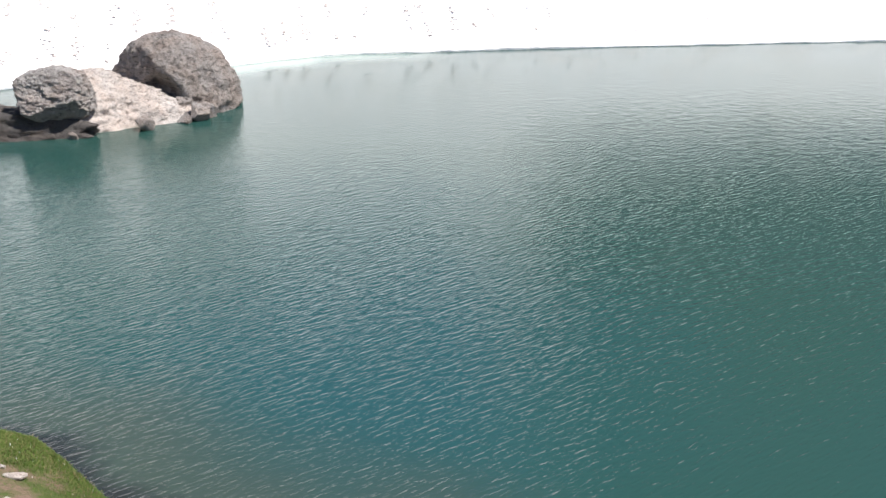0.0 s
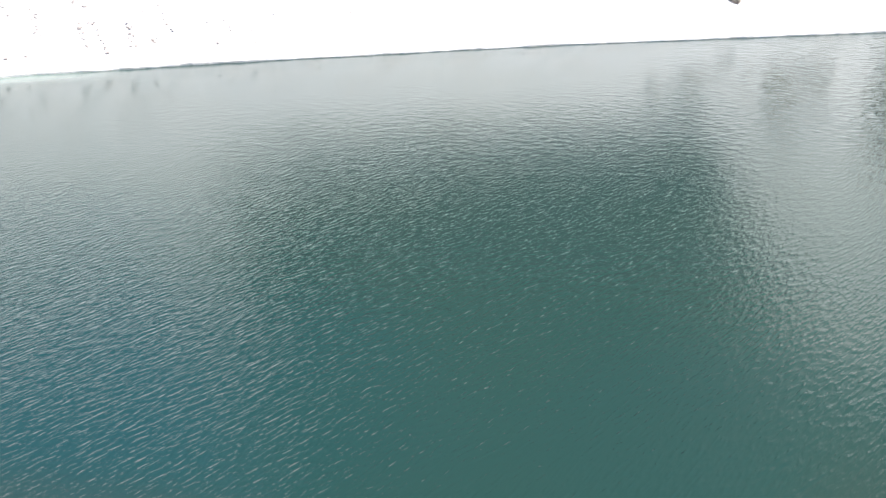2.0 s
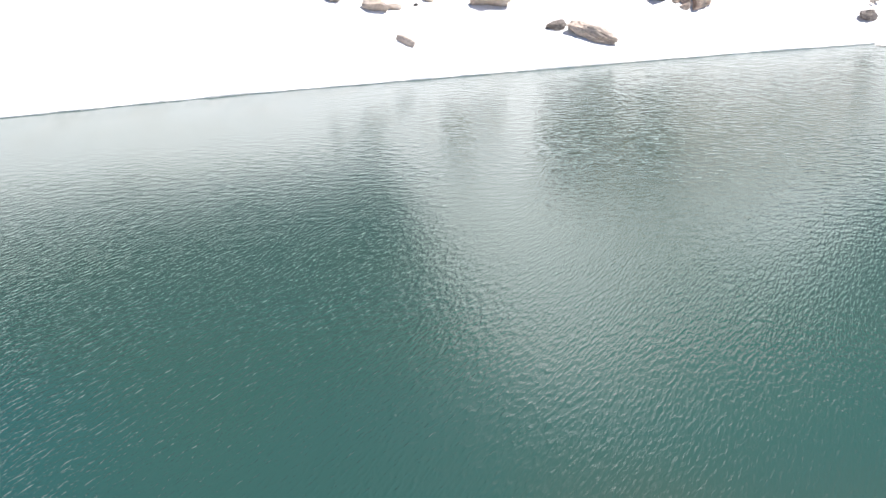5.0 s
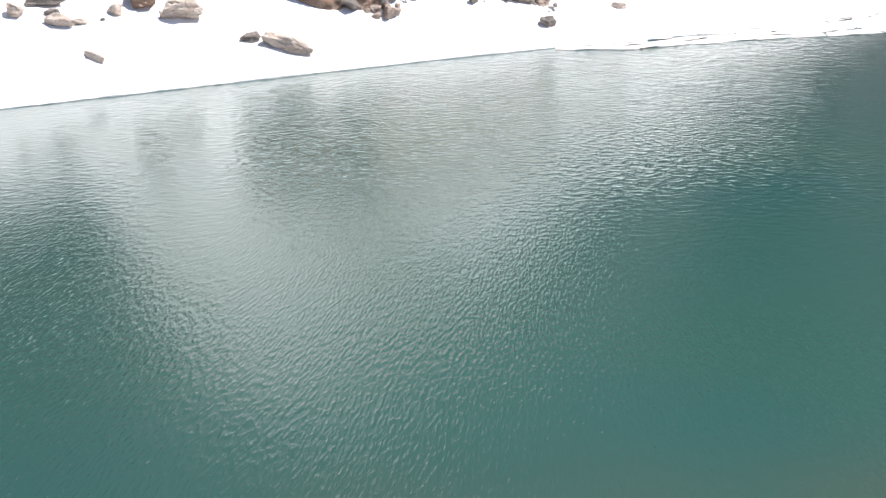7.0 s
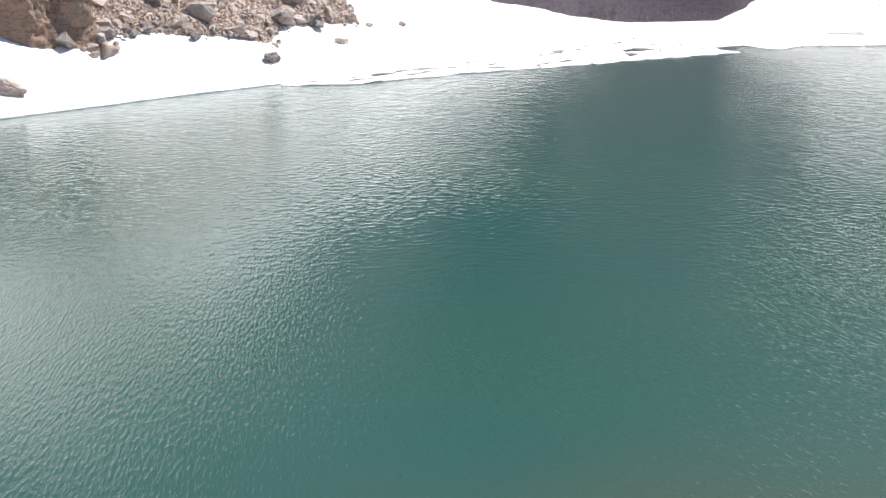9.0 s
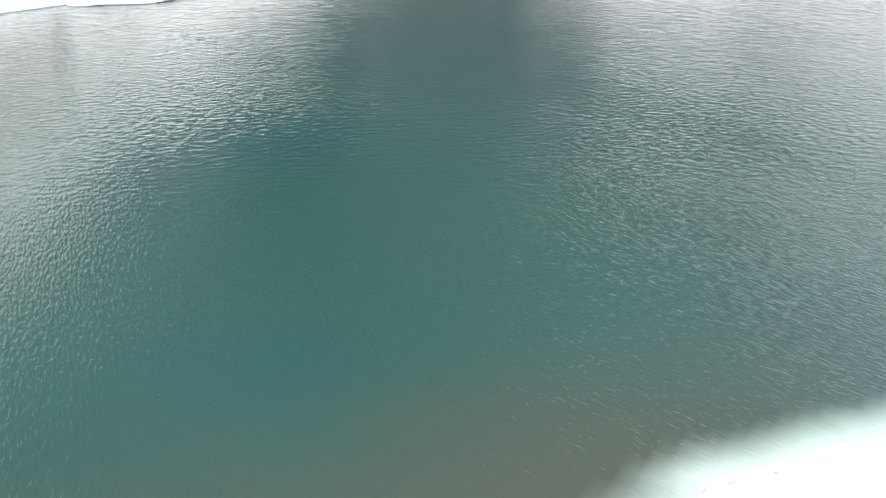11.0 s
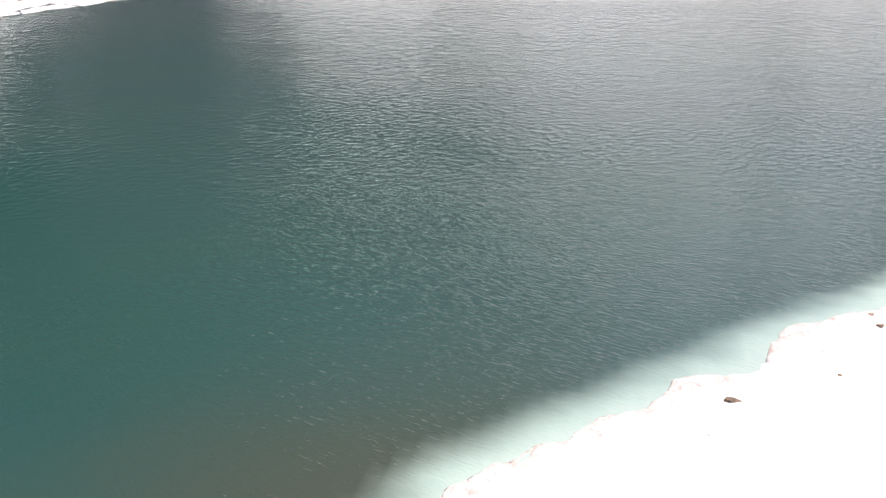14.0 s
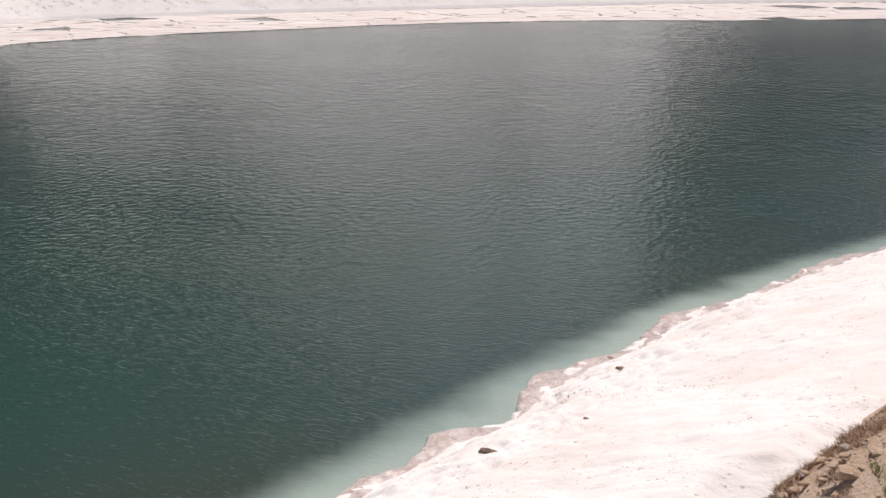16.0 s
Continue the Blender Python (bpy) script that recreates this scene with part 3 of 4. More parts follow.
# rocks lying on the far snow
for k, (x, y, sx, sy, sz, turn, leanx, leany, m, text) in enumerate([
        (30.75, 57.8, 1.2, 0.45, 0.45, -50, 0, 22, TAN_ROCK, "small elongated tan rock half sunk in snow"),
        (40.95, 58.3, 1.4, 0.7, 0.6, 0, 0, -14, GREY_ROCK, "grey angular stone lying on snow"),
        (42.55, 57.4, 3.2, 1.2, 1.1, -30, 0, 20, TAN_ROCK, "long tan layered rock lying across the snow"),
        (37.9, 60.8, 2.7, 1.6, 1.7, 0, 0, 0, TAN_ROCK, "large rough pale boulder on the snow slope"),
        (36.2, 62.2, 2.0, 1.5, 1.4, 30, 0, 0, BROWN_ROCK, "brown boulder embedded in snow"),
        (37.4, 63.4, 2.2, 1.6, 1.9, 70, 0, 0, BROWN_ROCK, "dark brown boulder embedded in snow"),
        (34.3, 61.4, 1.0, 0.7, 0.8, 10, 0, 0, TAN_ROCK, "small rounded rock on the snow"),
        (30.5, 60.7, 1.6, 0.8, 0.9, -20, 0, 0, TAN_ROCK, "tan rock with a forked shape on snow"),
        (31.6, 60.7, 1.1, 0.4, 0.4, -5, 0, 5, TAN_ROCK, "thin tan rock sliver on snow"),
        (30.6, 61.6, 1.0, 0.5, 0.5, 0, 0, 0, GREY_ROCK, "dark grey stone on snow"),
        (30.9, 62.6, 2.4, 0.8, 0.6, 0, 0, 0, GREY_ROCK, "flat dark rock on snow"),
        (28.6, 61.8, 1.2, 0.8, 0.9, 30, 0, 0, TAN_ROCK, "tan rock lying on snow"),
        (33.1, 60.9, 0.3, 0.2, 0.2, 0, 0, 0, GREY_ROCK, "dark pebble lying on snow"),
        (65.3, 57.1, 1.6, 0.9, 0.85, 10, 0, 0, GREY_ROCK, "grey pyramid-shaped rock on the snow"),
        (74.2, 57.9, 1.5, 0.6, 0.5, -25, 0, 10, TAN_ROCK, "elongated tan rock on the snow"),
        (83.8, 59.1, 0.9, 0.6, 0.5, 0, 0, 8, TAN_ROCK, "small tan rock alone on the snow"),
        (61.1, 60.3, 1.0, 0.7, 0.8, 40, 0, 0, GREY_ROCK, "grey stone below the talus"),
        (56.4, 61.3, 1.0, 0.8, 0.7, 0, 0, 0, GREY_ROCK, "grey stone below the talus"),
        (79.6, 59.4, 0.9, 0.4, 0.35, -15, 0, 0, TAN_ROCK, "thin tan stone on the snow")]):
    put_rock("rock", hull_rock("rock", (sx, sy, sz), 70 + k, 20, 9, 0.10, m), x, y, far_surface(x, y) - 0.28 * sz, turn, text, (leanx, leany), "rocks on the snow")



def build_pits_and_grit():
    """Small stones and clods in the runnels of the far snow; their grey also stands in for the shade in melt pits."""
    rng = np.random.default_rng(14)
    xs, ys, rs = [], [], []
    x0 = -26.0
    while x0 < 92:
        lean, top = rng.uniform(-0.32, -0.12), rng.uniform(5, 10)
        up = 0.7 + np.cumsum(rng.exponential(0.12 if x0 < 2 else 0.22 if x0 < 16 else 0.5, 90))
        up = up[(up < top) & (np.sin(up * rng.uniform(0.8, 2.2) + x0) > -0.5)]
        xs += list(x0 + lean * up + 0.09 * rng.normal(0, 1, len(up)))
        ys += list(up)
        rs += list(rng.uniform(0.024, 0.068, len(up)) * float(np.interp(x0, [-26, 0, 14, 40], [1.25, 1.05, 0.75, 0.55])))
        x0 += rng.uniform(0.6, 1.5) if x0 < 8 else rng.uniform(1.0, 3.0)
    for _ in range(90):
        x0, run = rng.uniform(-5, 52), int(rng.integers(3, 14))
        xs += list(x0 + np.cumsum(rng.exponential(0.14, run)))
        ys += list(0.55 + 0.25 * math.sin(x0) + 0.03 * rng.normal(0, 1, run))
        rs += list(rng.uniform(0.008, 0.02, run))
    x, up, r = np.array(xs), np.array(ys), np.array(rs)
    y = np.interp(x, [p[0] for p in FAR], [p[1] for p in FAR]) + up
    shore = resample(FAR[16:], 0.6)
    inland = normals_of(rounded(shore, 60))
    for k in range(4, len(shore) - 1):
        up = rng.uniform(1.5, 4) + np.cumsum(rng.exponential(0.22, 40))
        up = up[(up < 9.3) & (np.sin(up * rng.uniform(0.8, 2.2) + k) > -0.3)]
        q = shore[k] + rng.normal(0, 0.6, 2) + inland[k] * up[:, None] + rng.normal(0, 0.12, (len(up), 2))
        q += np.stack([-inland[k][1], inland[k][0]]) * (0.5 * up)[:, None]
        x, y, r = np.append(x, q[:, 0]), np.append(y, q[:, 1]), np.append(r, rng.uniform(0.04, 0.12, len(up)))
    z = snow_height(x, y) + 0.035
    unit = np.array([(1, 0, 0), (0.2, 0.9, 0), (-0.9, 0.3, 0), (-0.3, -0.9, 0), (0.6, -0.7, 0), (0.1, 0.1, 0.45)])
    verts = (np.stack([x, y, z], -1)[:, None, :] + unit[None] * (r[:, None, None] * np.array([1.5, 1.0, 1.0]))).reshape(-1, 3)
    faces = [(6 * k + i, 6 * k + (i + 1) % 5, 6 * k + 5) for k in range(len(x)) for i in range(5)]
    return tagged(mesh_object("snow_grit", verts, faces, PIT_SHADE_AND_GRIT, False), "scattered grey clods in snow runnels for dirt and shaded melt pits", "stones", kind="stuff")


build_pits_and_grit()

# the great boulder at the foot of the talus
put_rock("boulder", rock_mesh("great_boulder", (10.5, 6.0, 10.0), 9, 6, 9, 0.06, 1.6, [(-0.72, 0.42, -0.46, 0.30, 0.12)], BROWN_ROCK),
         49.2, 63.6, 0.2, 125, "huge brown boulder with an undercut foot beside the talus")
put_rock("boulder", rock_mesh("upright_boulder", (3.2, 3.6, 6.2), 47, 6, 6, 0.05, 1.6, None, BROWN_ROCK), 51.3, 62.0, far_surface(51.3, 62.0) - 1.2, 20,
         "tall brown rock pillar standing against the huge boulder")
put_rock("rock_block", hull_rock("rock_block", (1.6, 1.3, 1.4), 131, 10, 5, 0.03), 50.15, 60.5, far_surface(50.15, 60.5) - 0.35, 15,
         "squarish grey block wedged under the huge boulder")
put_rock("rock", hull_rock("rough_rock", (1.7, 1.1, 1.0), 134, 18, 4, 0.12, TALUS_ROCK), 52.7, 59.6, far_surface(52.7, 59.6) - 0.3, 40,
         "rough pale rock at the foot of the huge boulder", (0, 0), "rocks on the snow")

for k, (x, y, size) in enumerate([(51.6, 59.6, 0.8), (53.6, 59.9, 0.9), (52.0, 60.2, 1.0), (53.2, 60.4, 0.8), (51.3, 60.2, 0.6), (54.2, 60.5, 0.6)]):
    put_rock("rock", hull_rock("rubble_rock", (size, 0.7 * size, 0.6 * size), 140 + k, 15, 3, 0.09, TALUS_ROCK), x, y, far_surface(x, y) - 0.2 * size, 50 * k,
             "broken brown-grey rock beside the huge boulder", (0, 0), "rocks on the snow")


# ---- talus ----
def talus_edge(x):
    return np.interp(x, [52, 54, 57, 61, 65, 67, 71, 76, 79, 81], [61.3, 61.5, 62.0, 61.0, 60.2, 59.2, 60.9, 60.3, 60.2, 63.5])


def build_scree():
    xs, ys = np.arange(50.5, 83, 0.22), np.arange(58, 76, 0.22)
    x, y = np.meshgrid(xs, ys, indexing="ij")
    z = np.maximum(ground_height(x, y), snow_height(x, y))
    inn = np.minimum(np.minimum(y - talus_edge(x), 81.2 - 0.25 * (y - 62) - x), x - 50.5)
    z += 0.35 * smooth(-0.2, 0.8, inn) - 0.8 * smooth(0.1, -0.9, inn) + 0.28 * fbm(x * 1.3, y * 1.3, 7) + 0.22 * np.abs(fbm(x * 3, y * 3, 4))
    ob = mesh_object("scree", np.stack([x, y, z], -1).reshape(-1, 3), grid_faces(len(xs), len(ys)), TALUS_ROCK)
    return tagged(ob, "brown-grey rubble filling the gaps of the talus", "scree", kind="stuff")


build_scree()
shapes = []
for k in range(18):
    rnd = random.Random(900 + k)
    s = (1.0, rnd.uniform(0.55, 0.9), rnd.uniform(0.4, 0.8))
    shapes.append(hull_rock("talus_boulder", s, 200 + k, 19, 2, 0.075, (TALUS_ROCK, GREY_ROCK, TALUS_ROCK, PALE_ROCK)[k % 4]))
rnd = random.Random(77)
made = 0
while made < 290:
    x = rnd.uniform(51.8, 81)
    y = float(talus_edge(x)) + rnd.uniform(-0.15, 1) * rnd.choice((1.2, 3, 6, 7))
    if x > 81.2 - 0.25 * (y - 62):
        continue
    size = min(1.9, 0.34 + rnd.expovariate(3.4))
    ob = new("talus_boulder", shapes[made % len(shapes)])
    ob.matrix_basis = pose(x, y, far_surface(x, y) + 0.2 - 0.15 * size, rnd.uniform(-30, 30), rnd.uniform(-30, 30), rnd.uniform(0, 360)) @ Matrix.Diagonal((size, size, size, 1))
    tagged(ob, "angular weathered boulder in the talus heap", "rock", "talus boulders")
    made += 1


def build_rubble():
    """The small broken stones between the boulders of the talus."""
    rng = np.random.default_rng(21)
    shard = hull_rock("shard", (1.0, 0.75, 0.6), 501, 12, 0, 0.0)
    unit = np.array([v.co[:] for v in shard.vertices]) - np.array([0, 0, 0.2])
    tris = [tuple(p.vertices) for p in shard.polygons]
    bpy.data.meshes.remove(shard)
    x = rng.uniform(51.5, 81, 13000)
    y = talus_edge(x) + rng.uniform(-0.35, 7.5, len(x)) * rng.uniform(0.2, 1, len(x))
    keep = x < 81.4 - 0.25 * (y - 62)
    x, y = x[keep], y[keep]
    z = np.maximum(ground_height(x, y), snow_height(x, y)) + rng.uniform(0.1, 0.5, len(x)) * smooth(-0.3, 0.8, y - talus_edge(x))
    r = rng.uniform(0.10, 0.42, len(x))
    verts, faces = [], []
    for k in range(len(x)):
        m = Euler(rng.uniform(-3, 3, 3)).to_matrix()
        verts.append(unit @ np.array(m).T * r[k] + np.array([x[k], y[k], z[k]]))
        faces += [tuple(i + k * len(unit) for i in t) for t in tris]
    return tagged(mesh_object("rubble", np.concatenate(verts), faces, TALUS_ROCK, False), "broken brown-grey stones between the talus boulders", "rubble", kind="stuff")


build_rubble()
for x, y, s, k in [(63.4, 61.9, 2.5, 3), (70.8, 60.9, 2.4, 1), (64.9, 60.2, 1.6, 0), (66.0, 59.9, 1.3, 7), (54.0, 61.3, 1.5, 5), (55.0, 62.2, 1.3, 2), (76.0, 60.6, 1.5, 6), (67.5, 64.5, 2.2, 8), (73.5, 62.6, 2.2, 9), (61.0, 64.3, 2.3, 11)]:
    ob = new("talus_boulder", shapes[k])
    ob.matrix_basis = pose(x, y, far_surface(x, y) - 0.1, 0, 0, 37 * k) @ Matrix.Diagonal((s, s, s, 1))
    tagged(ob, "large grey boulder at the rim of the talus heap", "rock", "talus boulders")


# ---- drifting ice along the far shore ----
ICE_EDGE = [(63, 54.6), (66.4, 51.4), (71, 50.7), (80.5, 49.3), (90, 46.8), (100.4, 44.2), (112.6, 40.7), (120, 39.3), (128, 38.6), (135.6, 31.6), (143, 23.6),
            (153.7, 9.4), (163.7, -4.2), (166.6, -12), (173, -32), (173, -48), (178.8, -72), (186, -100)]
ICE_BASE = [(66, 55.3), (69, 54.9), (74, 54.6), (84, 54.2), (94, 54), (108.7, 55.4), (125, 60.5), (134, 61), (143, 57.5), (156, 49.5), (164, 45),
            (180, 27), (191, 8), (195, -1), (207, -20), (214, -38), (224, -60), (233, -94)]


def floe(corners, thick, seed):
    """One plate of ice: an uneven outline, a rounded rim and a slightly humped top."""
    rnd = random.Random(seed)
    pts = []
    n = len(corners)
    for i in range(n):
        a, b = corners[i], corners[(i + 1) % n]
        for k in range(5):
            t = k / 5
            p = a * (1 - t) + b * t
            j = 0.06 * np.linalg.norm(b - a)
            pts.append(p + np.array([rnd.uniform(-j, j), rnd.uniform(-j, j)]))
    pts = np.array(pts)
    mid = pts.mean(0)
    m = len(pts)
    rings = [(1.0, -0.1), (1.0, thick * 0.6), (0.97, thick), (0.55, thick + 0.03)]
    verts = [(*(mid + (p - mid) * s), z + (rnd.uniform(-0.02, 0.03) if z > 0 else 0)) for s, z in rings for p in pts]
    verts.append((*mid, thick + 0.04))
    faces = [(r * m + i, r * m + (i + 1) % m, (r + 1) * m + (i + 1) % m, (r + 1) * m + i) for r in range(3) for i in range(m)]
    faces += [(3 * m + i, 3 * m + (i + 1) % m, 4 * m) for i in range(m)]
    return verts, faces


def build_ice():
    e, b = np.array(ICE_EDGE, float), np.array(ICE_BASE, float)
    s = np.concatenate([[0], np.cumsum(np.linalg.norm(np.diff(e, axis=0), axis=1))])
    rnd = random.Random(5)
    cols = [0.0]
    while cols[-1] < s[-1] - 3:
        cols.append(cols[-1] + rnd.uniform(2.5, 7.5))
    grid = []
    for c in cols:
        pe = np.array([np.interp(c, s, e[:, k]) for k in (0, 1)])
        pb = np.array([np.interp(c, s, b[:, k]) for k in (0, 1)])
        row = []
        for v in (0, 0.14, 0.30, 0.47, 0.66, 0.85, 1.06):
            j = np.array([rnd.uniform(-1, 1), rnd.uniform(-1, 1)]) * (0.35 if v in (0, 1.06) else min(2.2, 0.09 * np.linalg.norm(pb - pe) + 0.3))
            row.append(pe + (pb - pe) * v + j)
        grid.append(row)
    count = 0
    for i in range(len(grid) - 1):
        for k in range(6):
            q = [grid[i][k], grid[i + 1][k], grid[i + 1][k + 1], grid[i][k + 1]]
            mid = sum(q) / 4
            if rnd.random() < (0.02 if k == 5 or mid[0] > 116 else 0.10):
                continue
            if np.linalg.norm(q[0] - q[2]) < 0.6:
                continue
            tight = rnd.choice((1.02, 1.0, 0.99, 0.98) if mid[0] > 116 else (1.0, 0.99, 0.97, 0.94))
            verts, faces = floe([mid + (p - mid) * tight for p in q], rnd.uniform(0.025, 0.06), 1000 + count)
            verts = [(x - mid[0], y - mid[1], z) for x, y, z in verts]
            ob = mesh_object("ice_floe", verts, faces, ICE, False)
            ob.location = (mid[0], mid[1], 0.0)
            tagged(ob, "flat plate of snow-covered lake ice", "ice floe", "ice floes")
            count += 1


build_ice()


# ---- near bank: icy rim, stones, turf and heath ----
def build_ice_rim():
    """The wet foot of the snow bank: a lumpy, undercut shelf of ice along the water."""
    line = rounded(resample(RIM, 0.06), 4)
    s = np.concatenate([[0], np.cumsum(np.linalg.norm(np.diff(line, axis=0), axis=1))])
    spine = rounded(line, 150)
    n, across = normals_of(line), normals_of(spine)
    line = line + n * (0.14 * fbm(s * 1.7, 4.4, 0, 5))[:, None]
    rows = [(0.10, -0.4), (0.06, -0.01), (0.0, 0.03), (0.03, 0.06), (0.10, 0.085), (0.18, 0.10), (0.28, 0.105), (0.38, 0.10), (0.5, 0.10), (0.65, 0.10), (0.85, 0.08), (1.2, 0.0), (1.8, -0.3)]
    p = np.stack([line * max(0, 1 - w) + spine * min(1, w) + (n * max(0, 1 - w) + across * min(1, w)) * w for w, _ in rows], 1)
    z = np.stack([np.full(len(s), h) for _, h in rows], 1)
    lump = 0.10 * fbm(p[..., 0] * 1.6, p[..., 1] * 1.6, 6, 5) - 0.10 * np.maximum(0, fbm(p[..., 0] * 2.6, p[..., 1] * 2.6, 2, 3))
    z += np.where(z > 0.05, lump, 0.1 * lump)
    ob = mesh_object("ice_rim", np.dstack([p, z]).reshape(-1, 3), grid_faces(len(s), len(rows)), WET_ICE)
    return tagged(ob, "translucent pinkish-grey wet ice rim below the snow bank", "ice", kind="structure")


def build_bank_grit():
    """Small stones and dirt clods sunk in the near snow, mostly in loose rows."""
    rng = np.random.default_rng(33)
    xs, ys = [], []
    for _ in range(170):
        x0, y0 = rng.uniform(13, 36), rng.uniform(-16, 4)
        run = int(rng.integers(1, 7))
        xs += list(x0 + np.cumsum(rng.normal(0.10, 0.09, run)))
        ys += list(y0 + np.cumsum(rng.normal(0.10, 0.09, run)))
    x, y = np.array(xs), np.array(ys)
    d = to_line(x, y, NEAR)
    keep = ~inside(x, y, LAKE) & (d > 0.4) & (d < 8)
    x, y = x[keep], y[keep]
    z = bank_height(x, y) - 0.01
    r = rng.uniform(0.008, 0.024, len(x))
    unit = np.array([(1, 0, 0), (0.2, 0.9, 0), (-0.9, 0.3, 0), (-0.3, -0.9, 0), (0.6, -0.7, 0), (0.1, 0.1, 0.8)])
    verts = (np.stack([x, y, z], -1)[:, None, :] + unit[None] * (r[:, None, None] * np.array([1.6, 1.0, 1.0]))).reshape(-1, 3)
    faces = [(6 * k + i, 6 * k + (i + 1) % 5, 6 * k + 5) for k in range(len(x)) for i in range(5)]
    return tagged(mesh_object("snow_grit", verts, faces, PIT_SHADE_AND_GRIT, False), "small brown stones and dirt sunk in dusty snow", "stones", kind="stuff")


build_bank_grit()
WET_ICE = wet_ice_material()
build_ice_rim()

for k, (x, y, sx, sy, sz, turn, m, text) in enumerate([
        (15.66, -6.02, 0.16, 0.12, 0.11, 20, TAN_STONE, "small pale stone on bare soil"),
        (15.23, -6.50, 0.26, 0.2, 0.22, 0, TAN_STONE, "tan angular stone with a shaded side"),
        (14.03, -6.09, 0.5, 0.3, 0.2, 15, TAN_STONE, "broad tan stone slab sunk in turf"),
        (13.83, -5.70, 0.26, 0.16, 0.16, 60, TAN_STONE, "rounded tan stone beside grass"),
        (13.82, -5.48, 0.36, 0.16, 0.22, 120, PINK_STONE, "long leaning pale stone beside grass"),
        (14.31, -5.34, 0.5, 0.16, 0.13, 105, TAN_STONE, "flat tan slab at the edge of the snow"),
        (14.37, -5.19, 0.3, 0.2, 0.16, 30, TAN_STONE, "tan stone with a dark crevice near snow"),
        (14.43, -5.07, 0.3, 0.22, 0.15, 70, TAN_STONE, "small tan stone lying on bare soil"),
        (13.81, -5.24, 0.24, 0.18, 0.13, 15, TAN_STONE, "small tan stone lying on bare soil"),
        (14.41, -5.87, 0.2, 0.14, 0.1, 100, PINK_STONE, "flat pale stone lying on bare soil"),
        (12.55, -5.62, 1.1, 0.8, 0.42, 25, PINK_STONE, "large flat grey-pink rock in the turf")]):
    put_rock("stone", hull_rock("stone", (sx * 0.6, sy * 0.6, sz * 0.6), 300 + k, 20, 5, 0.07, m), x, y, near_surface(x, y) - 0.3 * sz, turn, text, (0, 0), "stones on the bank", "stone")
for k, (x, y, sx, sy, sz, text) in enumerate([(-6.45, 16.0, 0.36, 0.22, 0.10, "flat pale stone in the grass"), (-5.55, 15.35, 0.20, 0.14, 0.09, "small pale stone on a bare path"),
                                              (-6.25, 15.0, 0.22, 0.14, 0.08, "small pale stone in the grass"), (-4.85, 15.3, 0.16, 0.1, 0.07, "small pale stone near the shore"),
                                              (-6.7, 16.25, 0.14, 0.1, 0.06, "small pale stone in the grass")]):
    put_rock("stone", hull_rock("stone", (sx, sy, sz), 350 + k, 14, 3, 0.06, PALE_ROCK), x, y, near_surface(x, y) - 0.2 * sz, 30 * k, text, (0, 0), "stones on the bank", "stone")


for k, (x, y, sx, sy, sz, text) in enumerate([(20.50, -1.76, 0.52, 0.20, 0.12, "flat brown dirt-crusted stone melted into the snow"), (28.52, -5.33, 0.5, 0.3, 0.14, "dark brown wet stone melted into the ice rim"),
                                              (25.46, -5.05, 0.22, 0.16, 0.10, "small dark stone in a hollow of the snow"), (25.85, -3.32, 0.34, 0.18, 0.10, "brown stone frozen into the ice rim"),
                                              (21.08, -3.61, 0.26, 0.14, 0.09, "small brown stone in a hollow of the snow")]):
    put_rock("stone", hull_rock("sunken_stone", (sx, sy, 0.16), 370 + k, 16, 3, 0.06, BROWN_ROCK), x, y, max(near_surface(x, y), 0.08) - 0.145, 45, text, (0, 0), "stones in the snow bank", "stone")

pebbles = [hull_rock("small_stone", (1.0, 0.7, 0.5), 400 + k, 18, 2, 0.08, (TAN_STONE, PINK_STONE)[k % 3 == 2]) for k in range(6)]
rnd = random.Random(31)
made = 0
while made < 170:
    x, y = rnd.uniform(11.8, 15.2), rnd.uniform(-6.8, -4.2)
    d = float(to_line(np.array([x]), np.array([y]), NEAR)[0])
    if d < (8.35 if y < -5.2 else 7.9) or d > 10.6:
        continue
    if float(bank_height(np.array([x]), np.array([y]))[0] - ground_height(np.array([x]), np.array([y]))[0]) > 0.0:
        continue
    s = 0.035 + rnd.expovariate(20)
    ob = new("small_stone", pebbles[made % 6])
    ob.matrix_basis = pose(x, y, near_surface(x, y) - 0.1 * s, rnd.uniform(-15, 15), rnd.uniform(-15, 15), rnd.uniform(0, 360)) @ Matrix.Diagonal((s, s, s, 1))
    tagged(ob, "small tan broken stone on bare soil", "stone", "small stones on the bank")
    made += 1


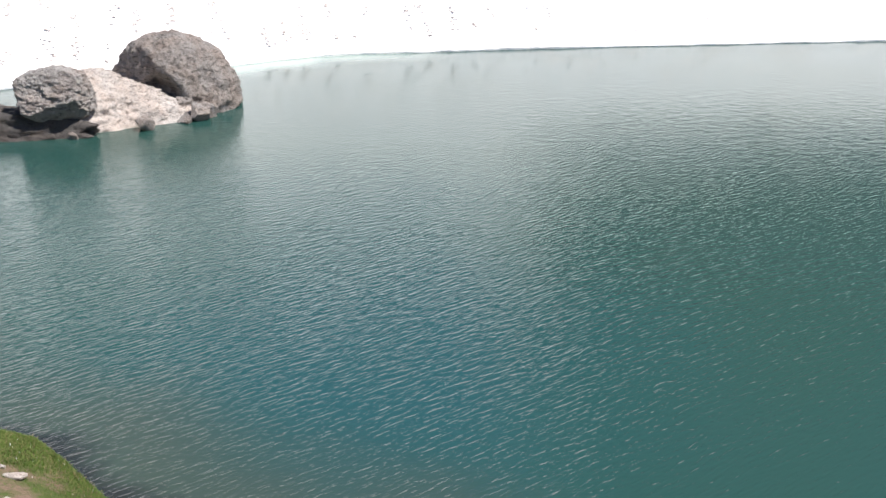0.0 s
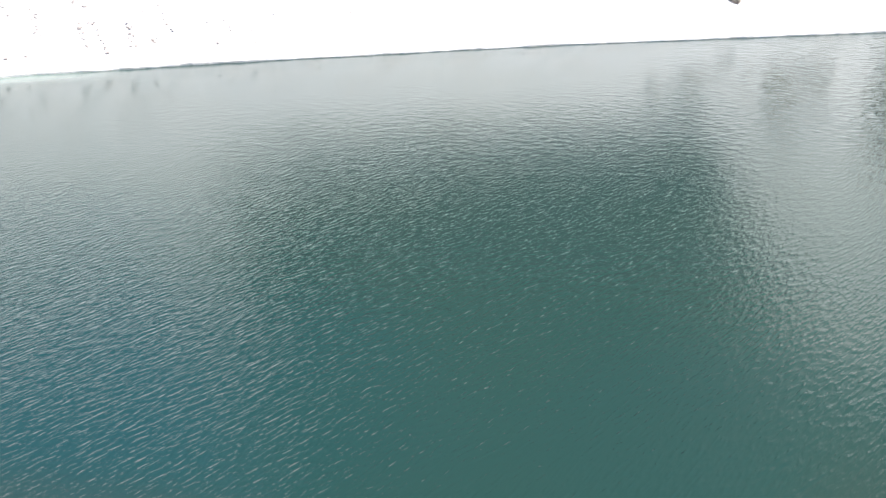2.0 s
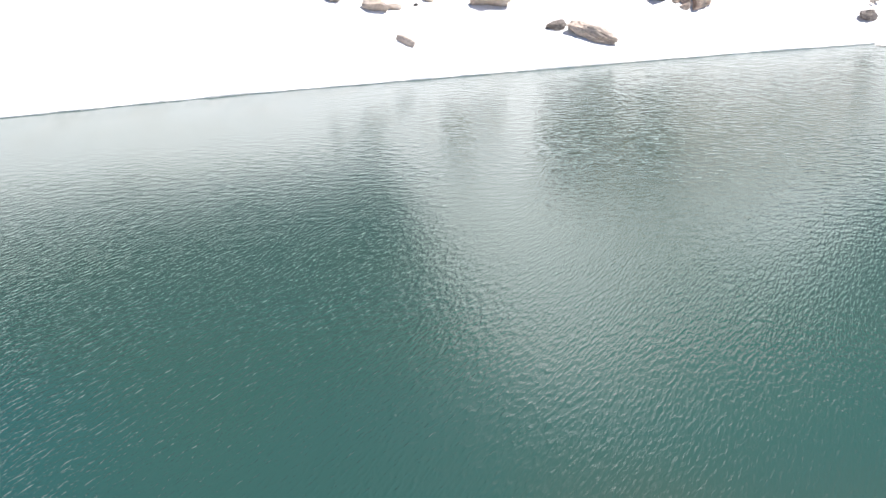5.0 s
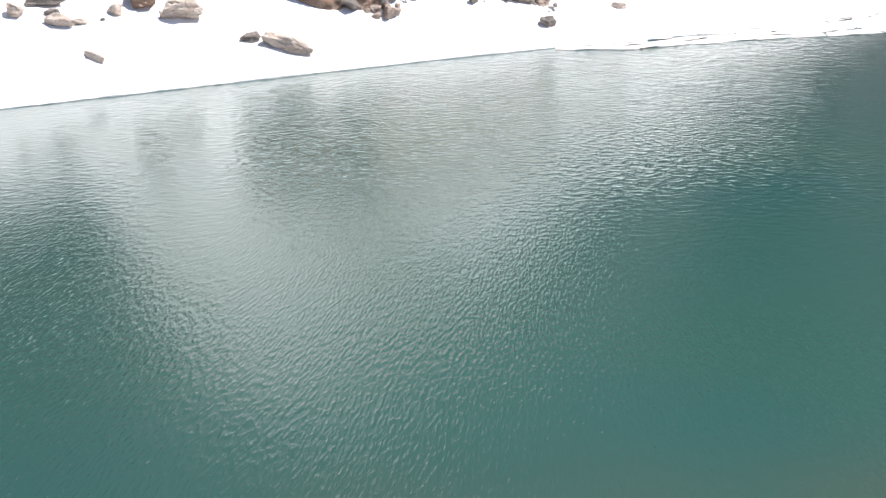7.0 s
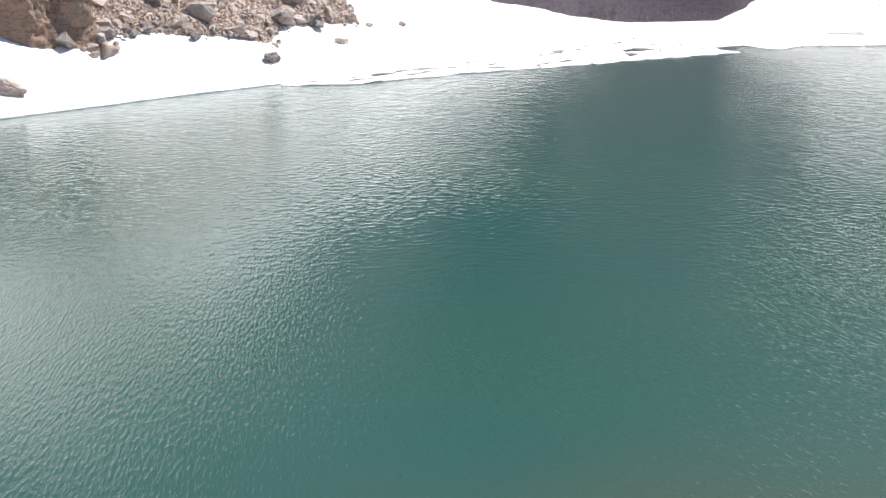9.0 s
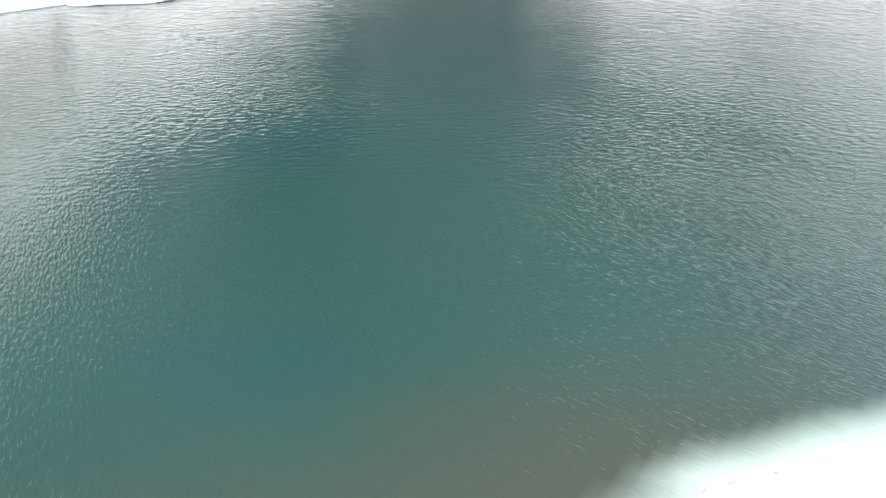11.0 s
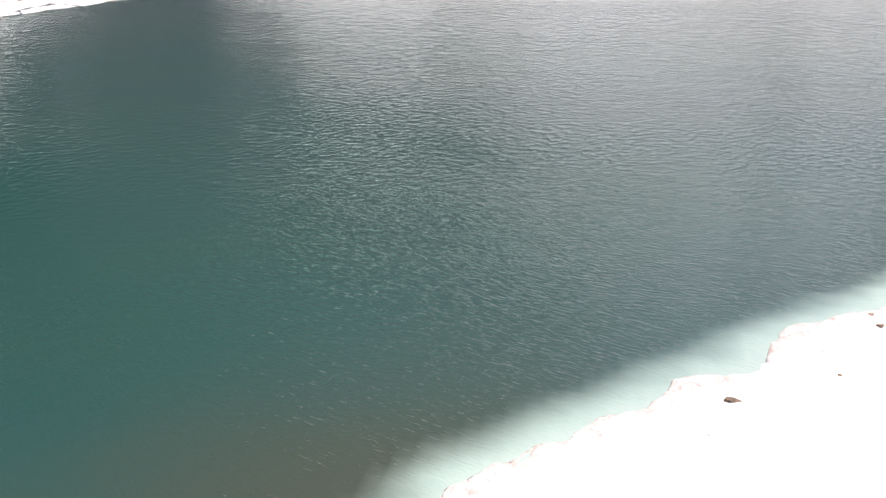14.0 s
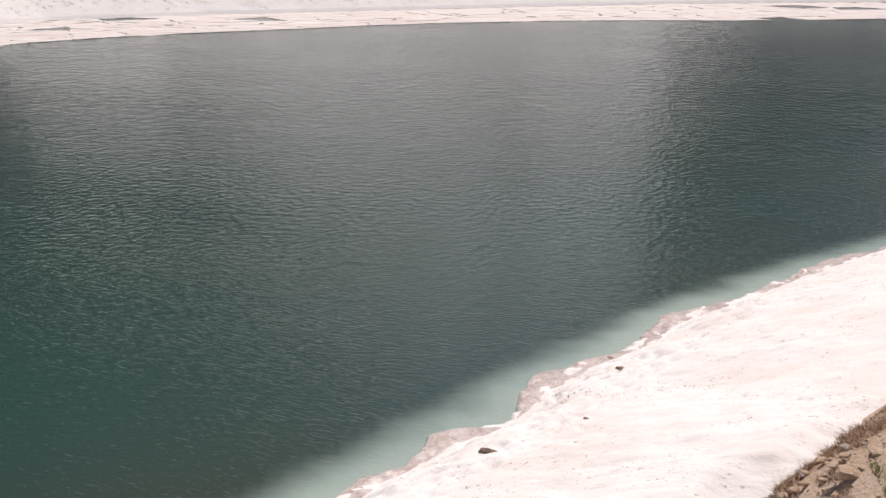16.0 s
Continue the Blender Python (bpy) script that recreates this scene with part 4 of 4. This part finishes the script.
def blades(name, count, place, height, width, material, label, category, seed, spread=0.5):
    """Many thin tapering blades, scattered by place(rng, n) -> x, y."""
    rng = np.random.default_rng(seed)
    x, y = place(rng, count)
    z = ground_height(x, y) - 0.01
    h = height * rng.uniform(0.5, 1.2, len(x))
    a = rng.uniform(0, 2 * np.pi, len(x))
    tilt = rng.normal(0, spread, (len(x), 2)) * h[:, None]
    dx, dy = np.cos(a) * width / 2, np.sin(a) * width / 2
    base = np.stack([x, y, z], -1)
    side = np.stack([dx, dy, np.zeros_like(dx)], -1)
    mid = base + np.stack([tilt[:, 0] * 0.35, tilt[:, 1] * 0.35, h * 0.6], -1)
    tip = base + np.stack([tilt[:, 0], tilt[:, 1], h], -1)
    verts = np.stack([base - side, base + side, mid + side * 0.7, mid - side * 0.7, tip], 1).reshape(-1, 3)
    k = np.arange(len(x))[:, None] * 5
    faces = [tuple(f) for f in np.concatenate([k + [0, 1, 2, 3]])] + [tuple(f) for f in np.concatenate([k + [3, 2, 4]])]
    return tagged(mesh_object(name, verts, faces, material, False), label, category, kind="stuff")


def left_turf(rng, n):
    x, y = rng.uniform(-9.5, -4.0, n * 3), rng.uniform(13.8, 19.6, n * 3)
    d = to_line(x, y, NEAR)
    keep = ~inside(x, y, LAKE) & (d > 0.05) & (d < 5.5) & (fbm(x * 0.7, y * 0.7, 6) + 0.5 * smooth(1.6, 0.2, d) + 0.12 * rng.normal(0, 1, n * 3) > -0.02)
    return x[keep][:n], y[keep][:n]


def right_turf(rng, n):
    x, y = rng.uniform(10.5, 15.5, n * 6), rng.uniform(-8.5, -3.5, n * 6)
    d = to_line(x, y, NEAR)
    keep = (d > 9.3) & (fbm(x * 1.1, y * 1.1, 3) + 0.10 * rng.normal(0, 1, n * 6) + 0.3 * smooth(13.3, 12.2, x) > 0.12)
    return x[keep][:n], y[keep][:n]


def heath_edge(rng, n):
    x, y = rng.uniform(11, 19, n * 8), rng.uniform(-11, -3.5, n * 8)
    d = to_line(x, y, NEAR)
    keep = (np.abs(d - 8.75) < 0.3 + 0.3 * smooth(13.5, 15.5, x)) & (fbm(x * 1.6, y * 1.6, 1) > -0.12)
    return x[keep][:n], y[keep][:n]


blades("grass", 60000, left_turf, 0.05, 0.009, GRASS, "short green alpine grass on the shore", "grass", 1)
blades("grass", 30000, right_turf, 0.06, 0.009, FRESH_GRASS, "green grass tufts among stones", "grass", 2)
blades("heath", 24000, heath_edge, 0.06, 0.008, TWIG, "dry brown heath twigs at the edge of the snow", "heath", 3, 1.3)
blades("grass", 14000, left_turf, 0.05, 0.008, DRY_GRASS, "dry yellowish grass among green shore grass", "grass", 5, 0.8)
blades("grass", 7000, right_turf, 0.07, 0.008, DRY_GRASS, "dry yellowish grass among stones", "grass", 6, 0.8)
blades("flowers", 110, left_turf, 0.065, 0.02, PETAL, "tiny white flowers in the grass", "flowers", 8, 0.3)
